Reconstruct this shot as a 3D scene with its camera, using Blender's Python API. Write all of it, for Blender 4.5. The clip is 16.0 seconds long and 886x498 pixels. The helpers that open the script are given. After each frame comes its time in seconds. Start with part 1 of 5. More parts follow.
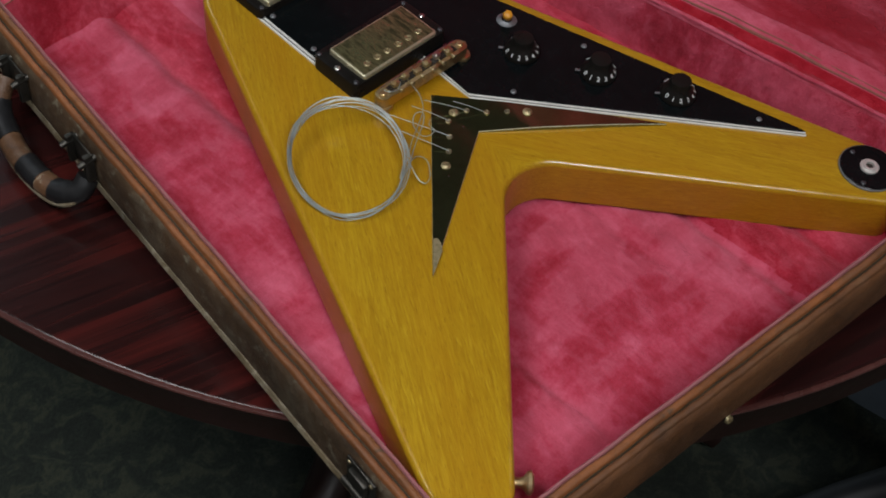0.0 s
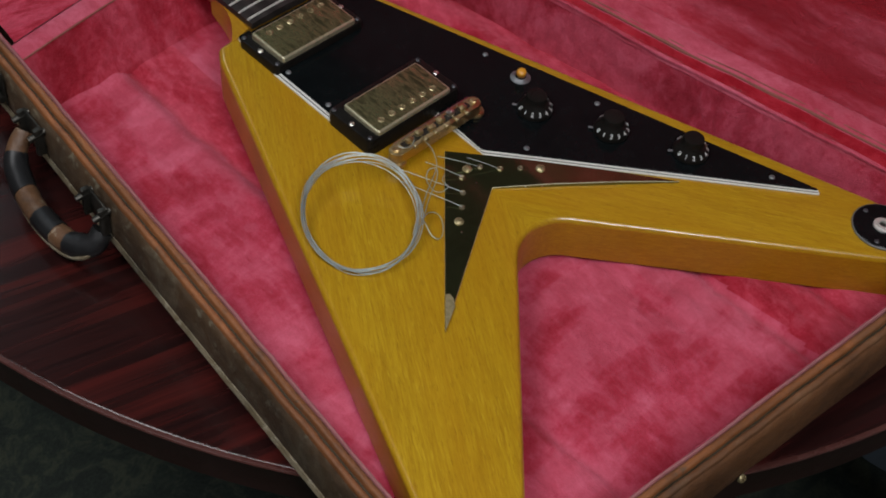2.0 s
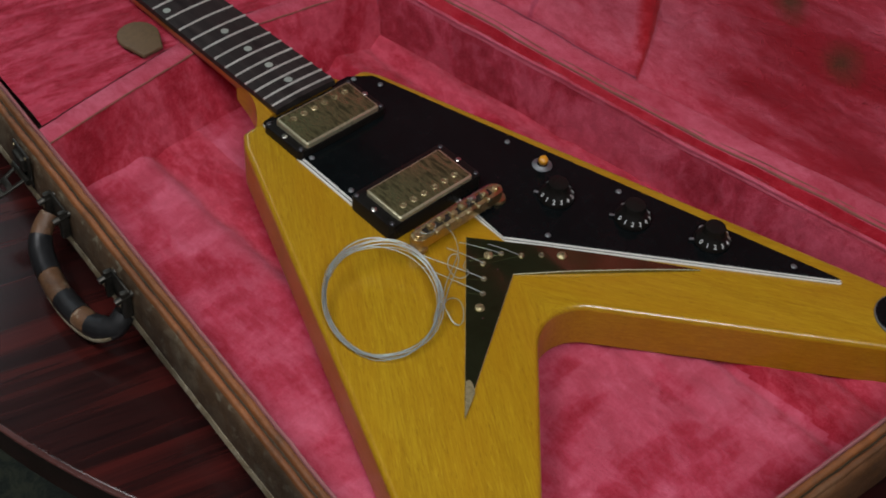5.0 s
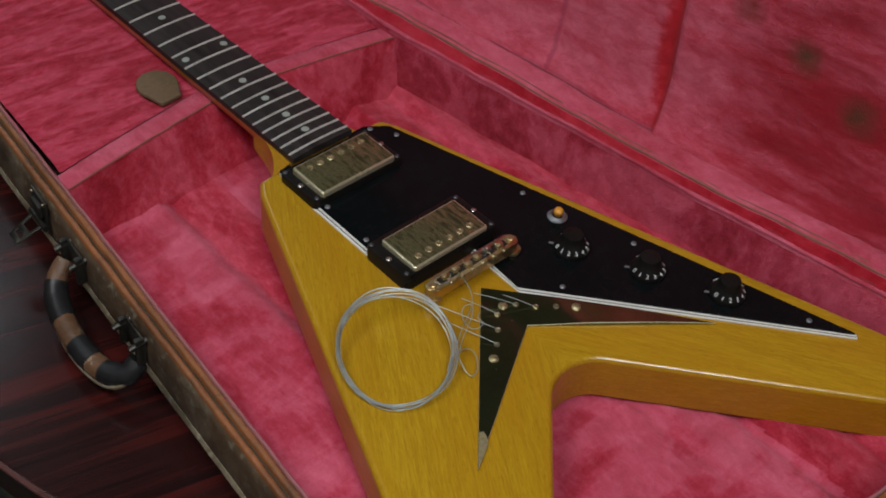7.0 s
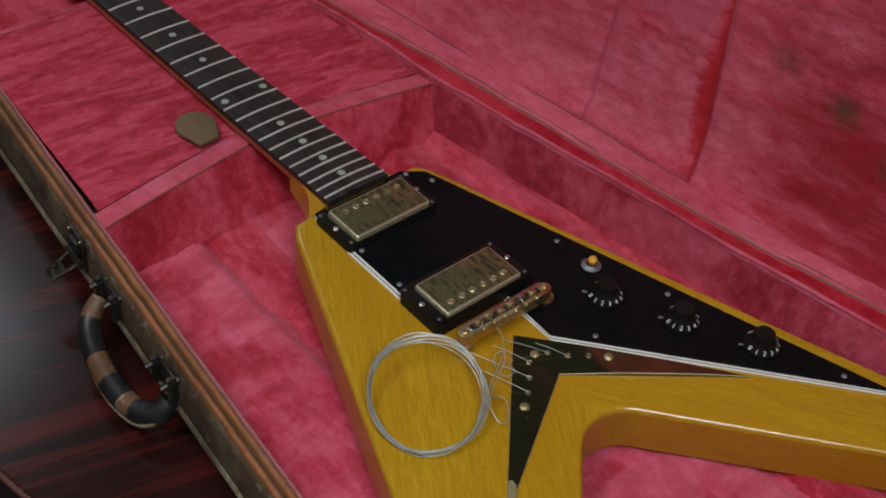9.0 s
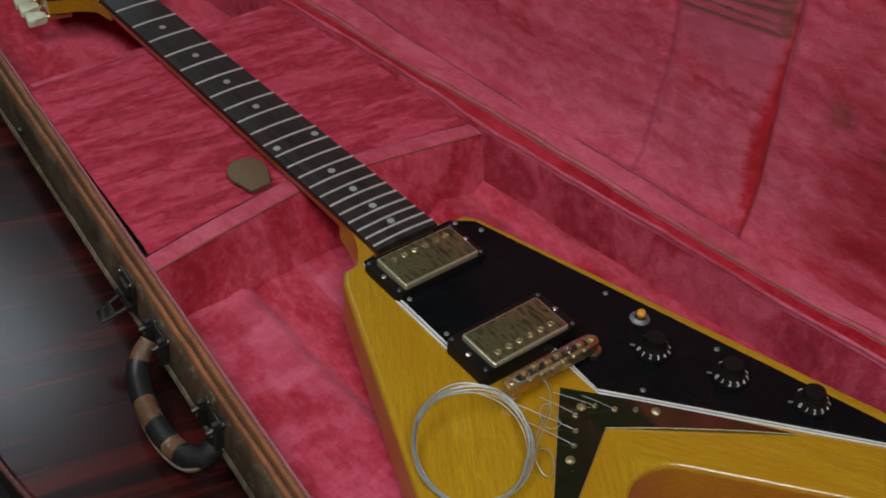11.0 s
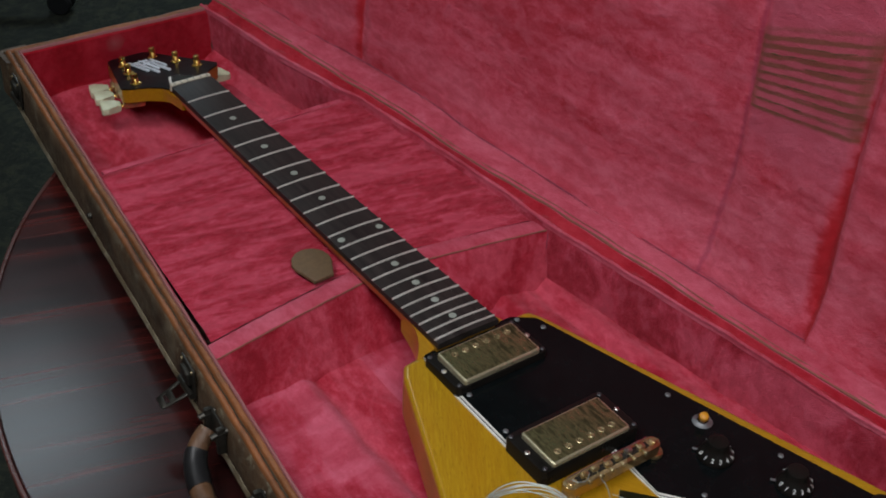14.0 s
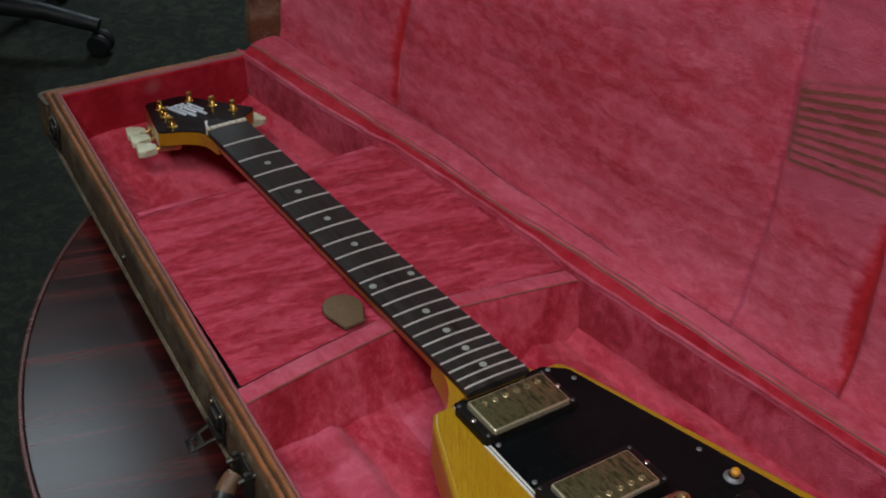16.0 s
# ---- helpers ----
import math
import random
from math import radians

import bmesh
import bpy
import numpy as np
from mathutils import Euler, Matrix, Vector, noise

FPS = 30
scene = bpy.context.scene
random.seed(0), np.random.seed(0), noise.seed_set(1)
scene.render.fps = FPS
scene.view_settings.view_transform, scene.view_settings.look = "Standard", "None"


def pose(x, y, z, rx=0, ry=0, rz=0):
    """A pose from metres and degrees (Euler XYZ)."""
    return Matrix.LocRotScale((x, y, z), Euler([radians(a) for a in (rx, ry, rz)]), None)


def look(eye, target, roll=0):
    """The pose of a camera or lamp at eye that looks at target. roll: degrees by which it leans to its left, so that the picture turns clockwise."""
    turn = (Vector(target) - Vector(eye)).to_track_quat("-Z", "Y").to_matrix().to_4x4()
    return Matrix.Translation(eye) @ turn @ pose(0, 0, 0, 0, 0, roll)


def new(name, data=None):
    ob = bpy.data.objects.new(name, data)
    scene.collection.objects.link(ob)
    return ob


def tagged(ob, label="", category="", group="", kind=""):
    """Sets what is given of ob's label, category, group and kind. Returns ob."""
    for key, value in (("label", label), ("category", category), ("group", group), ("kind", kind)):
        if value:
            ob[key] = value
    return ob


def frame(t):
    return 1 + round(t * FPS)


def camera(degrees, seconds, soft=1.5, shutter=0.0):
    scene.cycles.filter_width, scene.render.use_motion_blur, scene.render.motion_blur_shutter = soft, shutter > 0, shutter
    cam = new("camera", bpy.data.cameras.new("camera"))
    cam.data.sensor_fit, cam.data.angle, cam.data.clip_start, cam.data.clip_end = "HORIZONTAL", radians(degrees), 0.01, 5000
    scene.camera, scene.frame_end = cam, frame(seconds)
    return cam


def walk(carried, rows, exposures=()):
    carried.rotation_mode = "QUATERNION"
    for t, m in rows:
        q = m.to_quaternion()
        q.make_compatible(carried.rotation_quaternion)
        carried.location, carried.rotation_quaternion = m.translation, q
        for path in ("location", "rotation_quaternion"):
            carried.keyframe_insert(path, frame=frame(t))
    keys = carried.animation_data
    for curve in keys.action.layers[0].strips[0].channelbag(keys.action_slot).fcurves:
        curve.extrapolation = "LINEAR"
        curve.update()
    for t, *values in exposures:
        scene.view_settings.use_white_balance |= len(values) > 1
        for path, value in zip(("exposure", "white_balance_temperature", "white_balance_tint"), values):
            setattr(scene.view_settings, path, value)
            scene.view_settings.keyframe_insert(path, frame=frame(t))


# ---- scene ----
cam = camera(35.878, 16.0, soft=1.9)
PATH = [
    (0.0, look((-0.5061, -1.0952, 0.6520), (-0.0282, -0.6820, -0.1231), 5.32)),
    (0.5, look((-0.5062, -1.0953, 0.6522), (-0.0243, -0.6747, -0.1165), 5.18)),
    (1.0, look((-0.5062, -1.0954, 0.6524), (-0.0205, -0.6674, -0.1098), 5.06)),
    (1.5, look((-0.5063, -1.0954, 0.6526), (-0.0172, -0.6602, -0.1033), 4.97)),
    (2.0, look((-0.5063, -1.0954, 0.6528), (-0.0144, -0.6527, -0.0968), 4.86)),
    (2.5, look((-0.5064, -1.0954, 0.6530), (-0.0118, -0.6450, -0.0903), 4.74)),
    (3.0, look((-0.5064, -1.0954, 0.6532), (-0.0090, -0.6375, -0.0836), 4.66)),
    (3.5, look((-0.5064, -1.0954, 0.6534), (-0.0054, -0.6299, -0.0762), 4.53)),
    (4.0, look((-0.5064, -1.0953, 0.6535), (-0.0018, -0.6222, -0.0686), 4.42)),
    (6.5, look((-0.5065, -1.0947, 0.6543), (0.0112, -0.5878, -0.0349), 4.10)),
    (7.0, look((-0.5065, -1.0945, 0.6544), (0.0129, -0.5809, -0.0286), 4.10)),
    (7.5, look((-0.5066, -1.0943, 0.6545), (0.0136, -0.5733, -0.0222), 4.05)),
    (8.0, look((-0.5066, -1.0941, 0.6546), (0.0131, -0.5649, -0.0162), 4.08)),
    (10.5, look((-0.5065, -1.0927, 0.6550), (-0.0019, -0.5162, 0.0123), 3.54)),
    (11.0, look((-0.5065, -1.0923, 0.6550), (-0.0043, -0.5051, 0.0203), 3.35)),
    (11.5, look((-0.5065, -1.0920, 0.6551), (-0.0061, -0.4934, 0.0295), 3.25)),
    (12.0, look((-0.5065, -1.0916, 0.6551), (-0.0082, -0.4813, 0.0392), 3.11)),
    (12.5, look((-0.5064, -1.0912, 0.6551), (-0.0107, -0.4697, 0.0485), 3.02)),
    (13.0, look((-0.5064, -1.0907, 0.6551), (-0.0129, -0.4593, 0.0570), 2.91)),
    (13.5, look((-0.5064, -1.0903, 0.6552), (-0.0148, -0.4500, 0.0649), 2.82)),
    (14.0, look((-0.5064, -1.0898, 0.6552), (-0.0163, -0.4415, 0.0725), 2.79)),
    (14.5, look((-0.5063, -1.0893, 0.6552), (-0.0181, -0.4332, 0.0797), 2.83)),
    (15.0, look((-0.5063, -1.0888, 0.6551), (-0.0200, -0.4251, 0.0868), 2.87)),
    (15.5, look((-0.5062, -1.0883, 0.6551), (-0.0222, -0.4173, 0.0934), 2.86)),
    (16.0, look((-0.5062, -1.0877, 0.6551), (-0.0244, -0.4100, 0.0995), 2.89)),
]
walk(cam, PATH)

# ---- world and light ----
world = bpy.data.worlds.new("room_air")
world.use_nodes = True
world.node_tree.nodes["Background"].inputs[0].default_value = (0.5, 0.6, 0.7, 1)
world.node_tree.nodes["Background"].inputs[1].default_value = 0.02
scene.world = world
scene.view_settings.exposure = 0.0

TABLE_Z = -0.082
FLOOR_Z = TABLE_Z - 0.74
CEIL_Z = FLOOR_Z + 2.6


def area_lamp(name, x, y, sx, sy, watts, colour):
    d = bpy.data.lights.new(name, "AREA")
    d.shape, d.size, d.size_y, d.energy, d.color = "RECTANGLE", sx, sy, watts, colour
    ob = new(name, d)
    ob.matrix_basis = pose(x, y, CEIL_Z - 0.03)
    return ob


# panels are assumed, out of view; the second is added to brighten the far carpet
LAMPS = ((0.15, 1.66, 0.60, 0.60), (1.9, 3.3, 0.6, 1.2), (2.2, -1.5, 0.6, 1.2), (-1.0, -0.4, 0.6, 1.2), (-0.65, -1.92, 0.6, 1.0))
WATTS = (5.4, 40.0, 6.0, 21.5, 29.0)
for (lx, ly, sx, sy), w in zip(LAMPS, WATTS):
    area_lamp("assumed_panel_glow", lx, ly, sx - 0.06, sy - 0.06, w, (0.74, 0.91, 1.0) if ly > 0 else (0.97, 0.98, 1.0))


# ---- materials ----
def material(name, base, rough=0.5, metal=0.0):
    m = bpy.data.materials.new(name)
    m.use_nodes = True
    n = m.node_tree.nodes
    b = n["Principled BSDF"]
    b.inputs["Base Color"].default_value = (*base, 1)
    b.inputs["Roughness"].default_value = rough
    b.inputs["Metallic"].default_value = metal
    return m, m.node_tree, b


def node(tree, kind, **inputs):
    n = tree.nodes.new(kind)
    for k, v in inputs.items():
        n.inputs[k.replace("_", " ")].default_value = v
    return n


def coords(tree, scale=(1, 1, 1), turn=0.0, mirror=False):
    """Object coordinates, turned first and then stretched; mirror folds x, for book-matched wood."""
    tc = tree.nodes.new("ShaderNodeTexCoord")
    out = tc.outputs["Object"]
    if mirror:
        sep, com, ab = tree.nodes.new("ShaderNodeSeparateXYZ"), tree.nodes.new("ShaderNodeCombineXYZ"), tree.nodes.new("ShaderNodeMath")
        ab.operation = "ABSOLUTE"
        tree.links.new(out, sep.inputs[0])
        tree.links.new(sep.outputs[0], ab.inputs[0])
        tree.links.new(ab.outputs[0], com.inputs[0])
        tree.links.new(sep.outputs[1], com.inputs[1])
        tree.links.new(sep.outputs[2], com.inputs[2])
        out = com.outputs[0]
    r, mp = tree.nodes.new("ShaderNodeMapping"), tree.nodes.new("ShaderNodeMapping")
    r.inputs["Rotation"].default_value = (0, 0, radians(turn))
    mp.inputs["Scale"].default_value = scale
    tree.links.new(out, r.inputs["Vector"])
    tree.links.new(r.outputs["Vector"], mp.inputs["Vector"])
    return mp.outputs["Vector"]


def noise_tex(tree, vec, scale, detail=4.0, rough=0.55, distortion=0.0):
    n = node(tree, "ShaderNodeTexNoise", Scale=scale, Detail=detail, Roughness=rough, Distortion=distortion)
    tree.links.new(vec, n.inputs["Vector"])
    return n.outputs["Fac"]


def ramp(tree, fac, stops):
    r = tree.nodes.new("ShaderNodeValToRGB")
    while len(r.color_ramp.elements) < len(stops):
        r.color_ramp.elements.new(0.5)
    for el, (p, c) in zip(r.color_ramp.elements, stops):
        el.position, el.color = p, (*c, 1)
    tree.links.new(fac, r.inputs["Fac"])
    return r.outputs["Color"]


def mix(tree, fac, a, b, mode="MIX"):
    m = tree.nodes.new("ShaderNodeMix")
    m.data_type, m.blend_type = "RGBA", mode
    for src, idx in ((fac, 0), (a, 6), (b, 7)):
        if isinstance(src, (int, float)):
            m.inputs[idx].default_value = src
        elif isinstance(src, tuple):
            m.inputs[idx].default_value = (*src, 1)
        else:
            tree.links.new(src, m.inputs[idx])
    return m.outputs[2]


def bump(tree, b, fac, strength, distance=0.001):
    n = node(tree, "ShaderNodeBump", Strength=strength, Distance=distance)
    tree.links.new(fac, n.inputs["Height"])
    tree.links.new(n.outputs["Normal"], b.inputs["Normal"])


def calc(tree, op, a, b=0.0):
    m = tree.nodes.new("ShaderNodeMath")
    m.operation = op
    for src, idx in ((a, 0), (b, 1)):
        if isinstance(src, (int, float)):
            m.inputs[idx].default_value = src
        else:
            tree.links.new(src, m.inputs[idx])
    return m.outputs[0]


def soft_step(tree, value, lo, hi):
    """0 below lo, 1 above hi; lo may lie above hi."""
    n = node(tree, "ShaderNodeMapRange", From_Min=min(lo, hi), From_Max=max(lo, hi), To_Min=0.0 if lo < hi else 1.0, To_Max=1.0 if lo < hi else 0.0)
    n.interpolation_type = "SMOOTHSTEP"
    tree.links.new(value, n.inputs["Value"])
    return n.outputs["Result"]


def line_of(tree, z, rows, z0, z1, base, span):
    """A value that follows (z, value) pairs in straight steps."""
    f = node(tree, "ShaderNodeMapRange", From_Min=z0, From_Max=z1)
    tree.links.new(z, f.inputs["Value"])
    grey = ramp(tree, f.outputs["Result"], [((a - z0) / (z1 - z0), ((v - base) / span,) * 3) for a, v in rows])
    return calc(tree, "ADD", calc(tree, "MULTIPLY", grey, span), base)


def lid_marks(tree, col, small):
    """Wear and painted shade on the lid's panel: bared red nap with fold shade in the seams, a dusky seam line, browned
    glue stripes, a darker end pad.
    """
    sep = tree.nodes.new("ShaderNodeSeparateXYZ")
    tree.links.new(coords(tree), sep.inputs[0])
    y, z = sep.outputs[1], sep.outputs[2]
    wob = calc(tree, "MULTIPLY", calc(tree, "SUBTRACT", small, 0.5), 0.022)
    broad = calc(tree, "MULTIPLY", calc(tree, "SUBTRACT", noise_tex(tree, coords(tree, (1, 0.3, 1)), 22.0, 6.0, 0.65, 0.4), 0.5), 0.09)
    # the pad at the wide end lies darker, in long streaks
    end = soft_step(tree, calc(tree, "ADD", y, calc(tree, "MULTIPLY", broad, 2.2)), -0.62, -0.70)
    streak = ramp(tree, noise_tex(tree, coords(tree, (1, 0.22, 1)), 17.0, 7.0, 0.66, 0.4), [(0.44, (0.85, 0.85, 0.85)), (0.60, (0.1, 0.1, 0.1))])
    col = mix(tree, calc(tree, "MULTIPLY", end, streak), col, (0.30, 0.010, 0.018))
    # rubbed, cooler nap between the two seams, below the glue
    rub = calc(tree, "MULTIPLY", soft_step(tree, calc(tree, "ADD", y, wob), -0.499, -0.506), soft_step(tree, calc(tree, "ADD", y, wob), -0.600, -0.592))
    rub = calc(tree, "MULTIPLY", rub, soft_step(tree, calc(tree, "ADD", z, broad), 0.105, 0.135))
    col = mix(tree, calc(tree, "MULTIPLY", rub, 0.5), col, (0.47, 0.105, 0.165))
    # bared nap with the fold's shade painted in: sharp against the proud pad, fading out the other way
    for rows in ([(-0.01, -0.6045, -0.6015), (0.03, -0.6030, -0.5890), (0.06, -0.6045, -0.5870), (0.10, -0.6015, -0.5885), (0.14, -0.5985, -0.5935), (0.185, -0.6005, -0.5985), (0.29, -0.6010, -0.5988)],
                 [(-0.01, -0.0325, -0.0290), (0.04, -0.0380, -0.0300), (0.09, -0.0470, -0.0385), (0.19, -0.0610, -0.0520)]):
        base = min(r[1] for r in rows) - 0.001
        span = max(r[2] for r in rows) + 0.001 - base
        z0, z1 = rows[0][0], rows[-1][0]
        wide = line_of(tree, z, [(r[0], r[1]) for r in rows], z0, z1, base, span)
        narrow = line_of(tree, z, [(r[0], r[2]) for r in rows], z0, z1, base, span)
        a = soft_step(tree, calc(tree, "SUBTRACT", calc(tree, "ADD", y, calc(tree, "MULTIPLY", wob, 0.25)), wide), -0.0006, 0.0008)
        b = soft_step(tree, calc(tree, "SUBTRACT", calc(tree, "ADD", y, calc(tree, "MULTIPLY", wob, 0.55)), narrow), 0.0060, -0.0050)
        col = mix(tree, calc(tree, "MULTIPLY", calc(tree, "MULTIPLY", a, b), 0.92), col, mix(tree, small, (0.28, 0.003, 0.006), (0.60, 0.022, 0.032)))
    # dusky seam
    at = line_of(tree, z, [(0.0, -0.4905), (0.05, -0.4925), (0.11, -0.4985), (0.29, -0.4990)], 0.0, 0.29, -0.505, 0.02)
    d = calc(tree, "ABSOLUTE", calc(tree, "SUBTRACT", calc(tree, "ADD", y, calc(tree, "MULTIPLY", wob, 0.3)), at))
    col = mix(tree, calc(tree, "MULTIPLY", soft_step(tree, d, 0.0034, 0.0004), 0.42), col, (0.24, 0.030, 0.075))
    # browned stripes of old glue
    u = calc(tree, "MULTIPLY", calc(tree, "ADD", y, 0.4995), -1 / 0.0985)
    low = calc(tree, "ADD", calc(tree, "MULTIPLY", u, 0.0115), 0.150)
    v = calc(tree, "DIVIDE", calc(tree, "SUBTRACT", z, low), calc(tree, "ADD", calc(tree, "MULTIPLY", u, 0.020), 0.063))
    uw, vw = calc(tree, "ADD", u, calc(tree, "MULTIPLY", wob, 2.5)), calc(tree, "ADD", v, calc(tree, "MULTIPLY", wob, 4.0))
    inside = calc(tree, "MULTIPLY", calc(tree, "MULTIPLY", soft_step(tree, uw, -0.01, 0.03), soft_step(tree, uw, 1.0, 0.95)), calc(tree, "MULTIPLY", soft_step(tree, vw, -0.02, 0.03), soft_step(tree, vw, 1.15, 0.9)))
    wave = calc(tree, "SINE", calc(tree, "MULTIPLY", calc(tree, "ADD", v, calc(tree, "MULTIPLY", broad, 0.35)), 56.0))
    patchy = noise_tex(tree, coords(tree, (1, 0.35, 1.4)), 60.0, 5.0, 0.65)
    lines = soft_step(tree, calc(tree, "ADD", wave, calc(tree, "MULTIPLY", calc(tree, "SUBTRACT", patchy, 0.5), 5.0)), -0.5, 0.9)
    edge = calc(tree, "MAXIMUM", soft_step(tree, u, 0.10, 0.02), soft_step(tree, u, 0.84, 0.93))
    stain = calc(tree, "MAXIMUM", calc(tree, "MULTIPLY", lines, 0.8), calc(tree, "MULTIPLY", edge, 0.55))
    col = mix(tree, calc(tree, "MULTIPLY", inside, calc(tree, "ADD", calc(tree, "MULTIPLY", stain, 0.78), 0.13)), col, (0.115, 0.062, 0.022))
    return col


def plush(name, dark, mid, light, turn=0.0, stretch=(1, 1, 1), contrast=1.0, stains=(), marks=None, cross=0.0):
    """Crushed pile: blotches where the nap lies another way, short streaks, fine fibre relief, sheen."""
    m, t, b = material(name, mid, 0.95)
    v = coords(t, stretch, turn)
    big = noise_tex(t, v, 13.0, 9.0, 0.68, 0.35)
    small = noise_tex(t, coords(t, tuple(s ** 0.4 for s in stretch), turn), 90.0, 7.0, 0.66, 0.3)
    fib = noise_tex(t, coords(t), 900.0, 3.0, 0.7)
    w = 0.075 / contrast
    col = ramp(t, big, [(0.5 - w, dark), (0.5, mid), (0.5 + w, light)])
    col2 = ramp(t, small, [(0.40, dark), (0.51, mid), (0.62, light)])
    col = mix(t, 0.44, col, col2)
    col = mix(t, 0.20, col, ramp(t, fib, [(0.36, dark), (0.64, light)]))
    if cross:
        over = noise_tex(t, coords(t, (0.5, 1.5, 1), turn - 8), 20.0, 6.0, 0.6, 0.15)
        col = mix(t, cross, col, ramp(t, over, [(0.42, dark), (0.50, mid), (0.57, light)]))
    if marks:
        col = marks(t, col, small)
    for (sx, sy, sz), size, tint, amount in stains:
        dist = t.nodes.new("ShaderNodeVectorMath")
        dist.operation = "DISTANCE"
        t.links.new(coords(t), dist.inputs[0])
        dist.inputs[1].default_value = (sx, sy, sz)
        blot = t.nodes.new("ShaderNodeMath")
        blot.operation = "MULTIPLY_ADD"
        t.links.new(small, blot.inputs[0])
        blot.inputs[1].default_value = size * 0.9
        t.links.new(dist.outputs["Value"], blot.inputs[2])
        f = node(t, "ShaderNodeMapRange", From_Min=size * 0.55, From_Max=size * 1.6, To_Min=amount, To_Max=0.0)
        t.links.new(blot.outputs[0], f.inputs["Value"])
        col = mix(t, f.outputs["Result"], col, tint)
    t.links.new(col, b.inputs["Base Color"])
    h = mix(t, 0.35, small, fib)
    bump(t, b, h, 0.85, 0.003)
    b.inputs["Sheen Weight"].default_value = 0.14
    b.inputs["Sheen Roughness"].default_value = 0.5
    b.inputs["Sheen Tint"].default_value = (1.0, 0.45, 0.55, 1)
    b.inputs["Specular IOR Level"].default_value = 0.08
    return m


PLUSH = plush("pink_plush", (0.31, 0.011, 0.024), (0.48, 0.047, 0.087), (0.64, 0.130, 0.202), 4, (1.5, 0.55, 1), 1.2, cross=0.32)
PLUSH_WALL = plush("crushed_wall_plush", (0.25, 0.007, 0.017), (0.43, 0.032, 0.062), (0.61, 0.100, 0.160), 0, (1, 1.0, 0.7), 1.2)
PLUSH_DARK = plush("darker_pink_plush", (0.27, 0.006, 0.015), (0.43, 0.026, 0.050), (0.60, 0.090, 0.140), 4, (1.5, 0.55, 1), 1.0)
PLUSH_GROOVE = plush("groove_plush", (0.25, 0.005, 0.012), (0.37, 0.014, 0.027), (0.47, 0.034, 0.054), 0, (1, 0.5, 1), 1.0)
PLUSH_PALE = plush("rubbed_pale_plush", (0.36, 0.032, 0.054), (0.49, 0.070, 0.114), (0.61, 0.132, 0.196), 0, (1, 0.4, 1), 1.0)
PLUSH_STREAK = plush("pink_plush_streaked", (0.24, 0.005, 0.013), (0.40, 0.021, 0.045), (0.57, 0.078, 0.130), 8, (1.0, 4.6, 1), 1.25)
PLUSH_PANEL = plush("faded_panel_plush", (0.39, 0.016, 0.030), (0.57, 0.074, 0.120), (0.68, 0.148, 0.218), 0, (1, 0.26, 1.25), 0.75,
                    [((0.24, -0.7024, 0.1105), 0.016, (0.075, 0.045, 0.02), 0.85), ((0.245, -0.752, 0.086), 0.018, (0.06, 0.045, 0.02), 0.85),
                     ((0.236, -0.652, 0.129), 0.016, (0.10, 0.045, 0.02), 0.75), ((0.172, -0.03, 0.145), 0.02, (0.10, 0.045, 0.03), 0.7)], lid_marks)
PLUSH_RED = plush("red_plush", (0.22, 0.003, 0.008), (0.31, 0.006, 0.016), (0.40, 0.018, 0.035), stains=[((-0.0105, 0.158, -0.026), 0.010, (0.36, 0.10, 0.11), 0.6)])


def korina(name, turn, tone=1.0):
    m, t, b = material(name, (0.55, 0.34, 0.05), 0.28)
    g1 = noise_tex(t, coords(t, (1, 0.045, 1), turn, True), 800.0, 4.0, 0.65, 0.2)
    g2 = noise_tex(t, coords(t, (1, 0.03, 1), turn, True), 260.0, 5.0, 0.65, 0.4)
    g3 = noise_tex(t, coords(t, (1, 0.2, 1), turn, True), 14.0, 4.0, 0.55)
    pore = noise_tex(t, coords(t, (1, 0.10, 1), turn, True), 1500.0, 2.0, 0.5)

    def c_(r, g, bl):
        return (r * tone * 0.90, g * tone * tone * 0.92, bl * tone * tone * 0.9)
    c = ramp(t, g1, [(0.34, c_(0.33, 0.165, 0.006)), (0.50, c_(0.44, 0.246, 0.009)), (0.66, c_(0.57, 0.360, 0.018))])
    c2 = ramp(t, g2, [(0.36, c_(0.37, 0.195, 0.007)), (0.50, c_(0.44, 0.248, 0.009)), (0.64, c_(0.50, 0.300, 0.012))])
    c = mix(t, 0.5, c, c2)
    fleck = noise_tex(t, coords(t, (1, 0.09, 1), turn + 4, True), 950.0, 3.0, 0.6)
    c = mix(t, ramp(t, fleck, [(0.56, (0, 0, 0)), (0.72, (0.42, 0.42, 0.42))]), c, c_(0.70, 0.47, 0.035))
    c = mix(t, ramp(t, g3, [(0.40, (0, 0, 0)), (0.70, (0.75, 0.75, 0.75))]), c, c_(0.42, 0.19, 0.006))
    c = mix(t, ramp(t, pore, [(0.30, (0.4, 0.4, 0.4)), (0.41, (0, 0, 0))]), c, c_(0.18, 0.075, 0.004))
    t.links.new(c, b.inputs["Base Color"])
    bump(t, b, g1, 0.10, 0.0004)
    b.inputs["Coat Weight"].default_value = 0.6
    b.inputs["Coat Roughness"].default_value = 0.13
    return m


KORINA = korina("aged_korina", -33)
# the same wood toned down for the body's sides, their shade put into the colour
KORINA_SIDE_SHADED = korina("aged_korina_side_shaded", -33, 0.84)
KORINA_SIDE_SHADED.node_tree.nodes["Principled BSDF"].inputs["Coat Weight"].default_value = 0.2
KORINA_NECK = korina("aged_korina_neck", 0, 0.86)


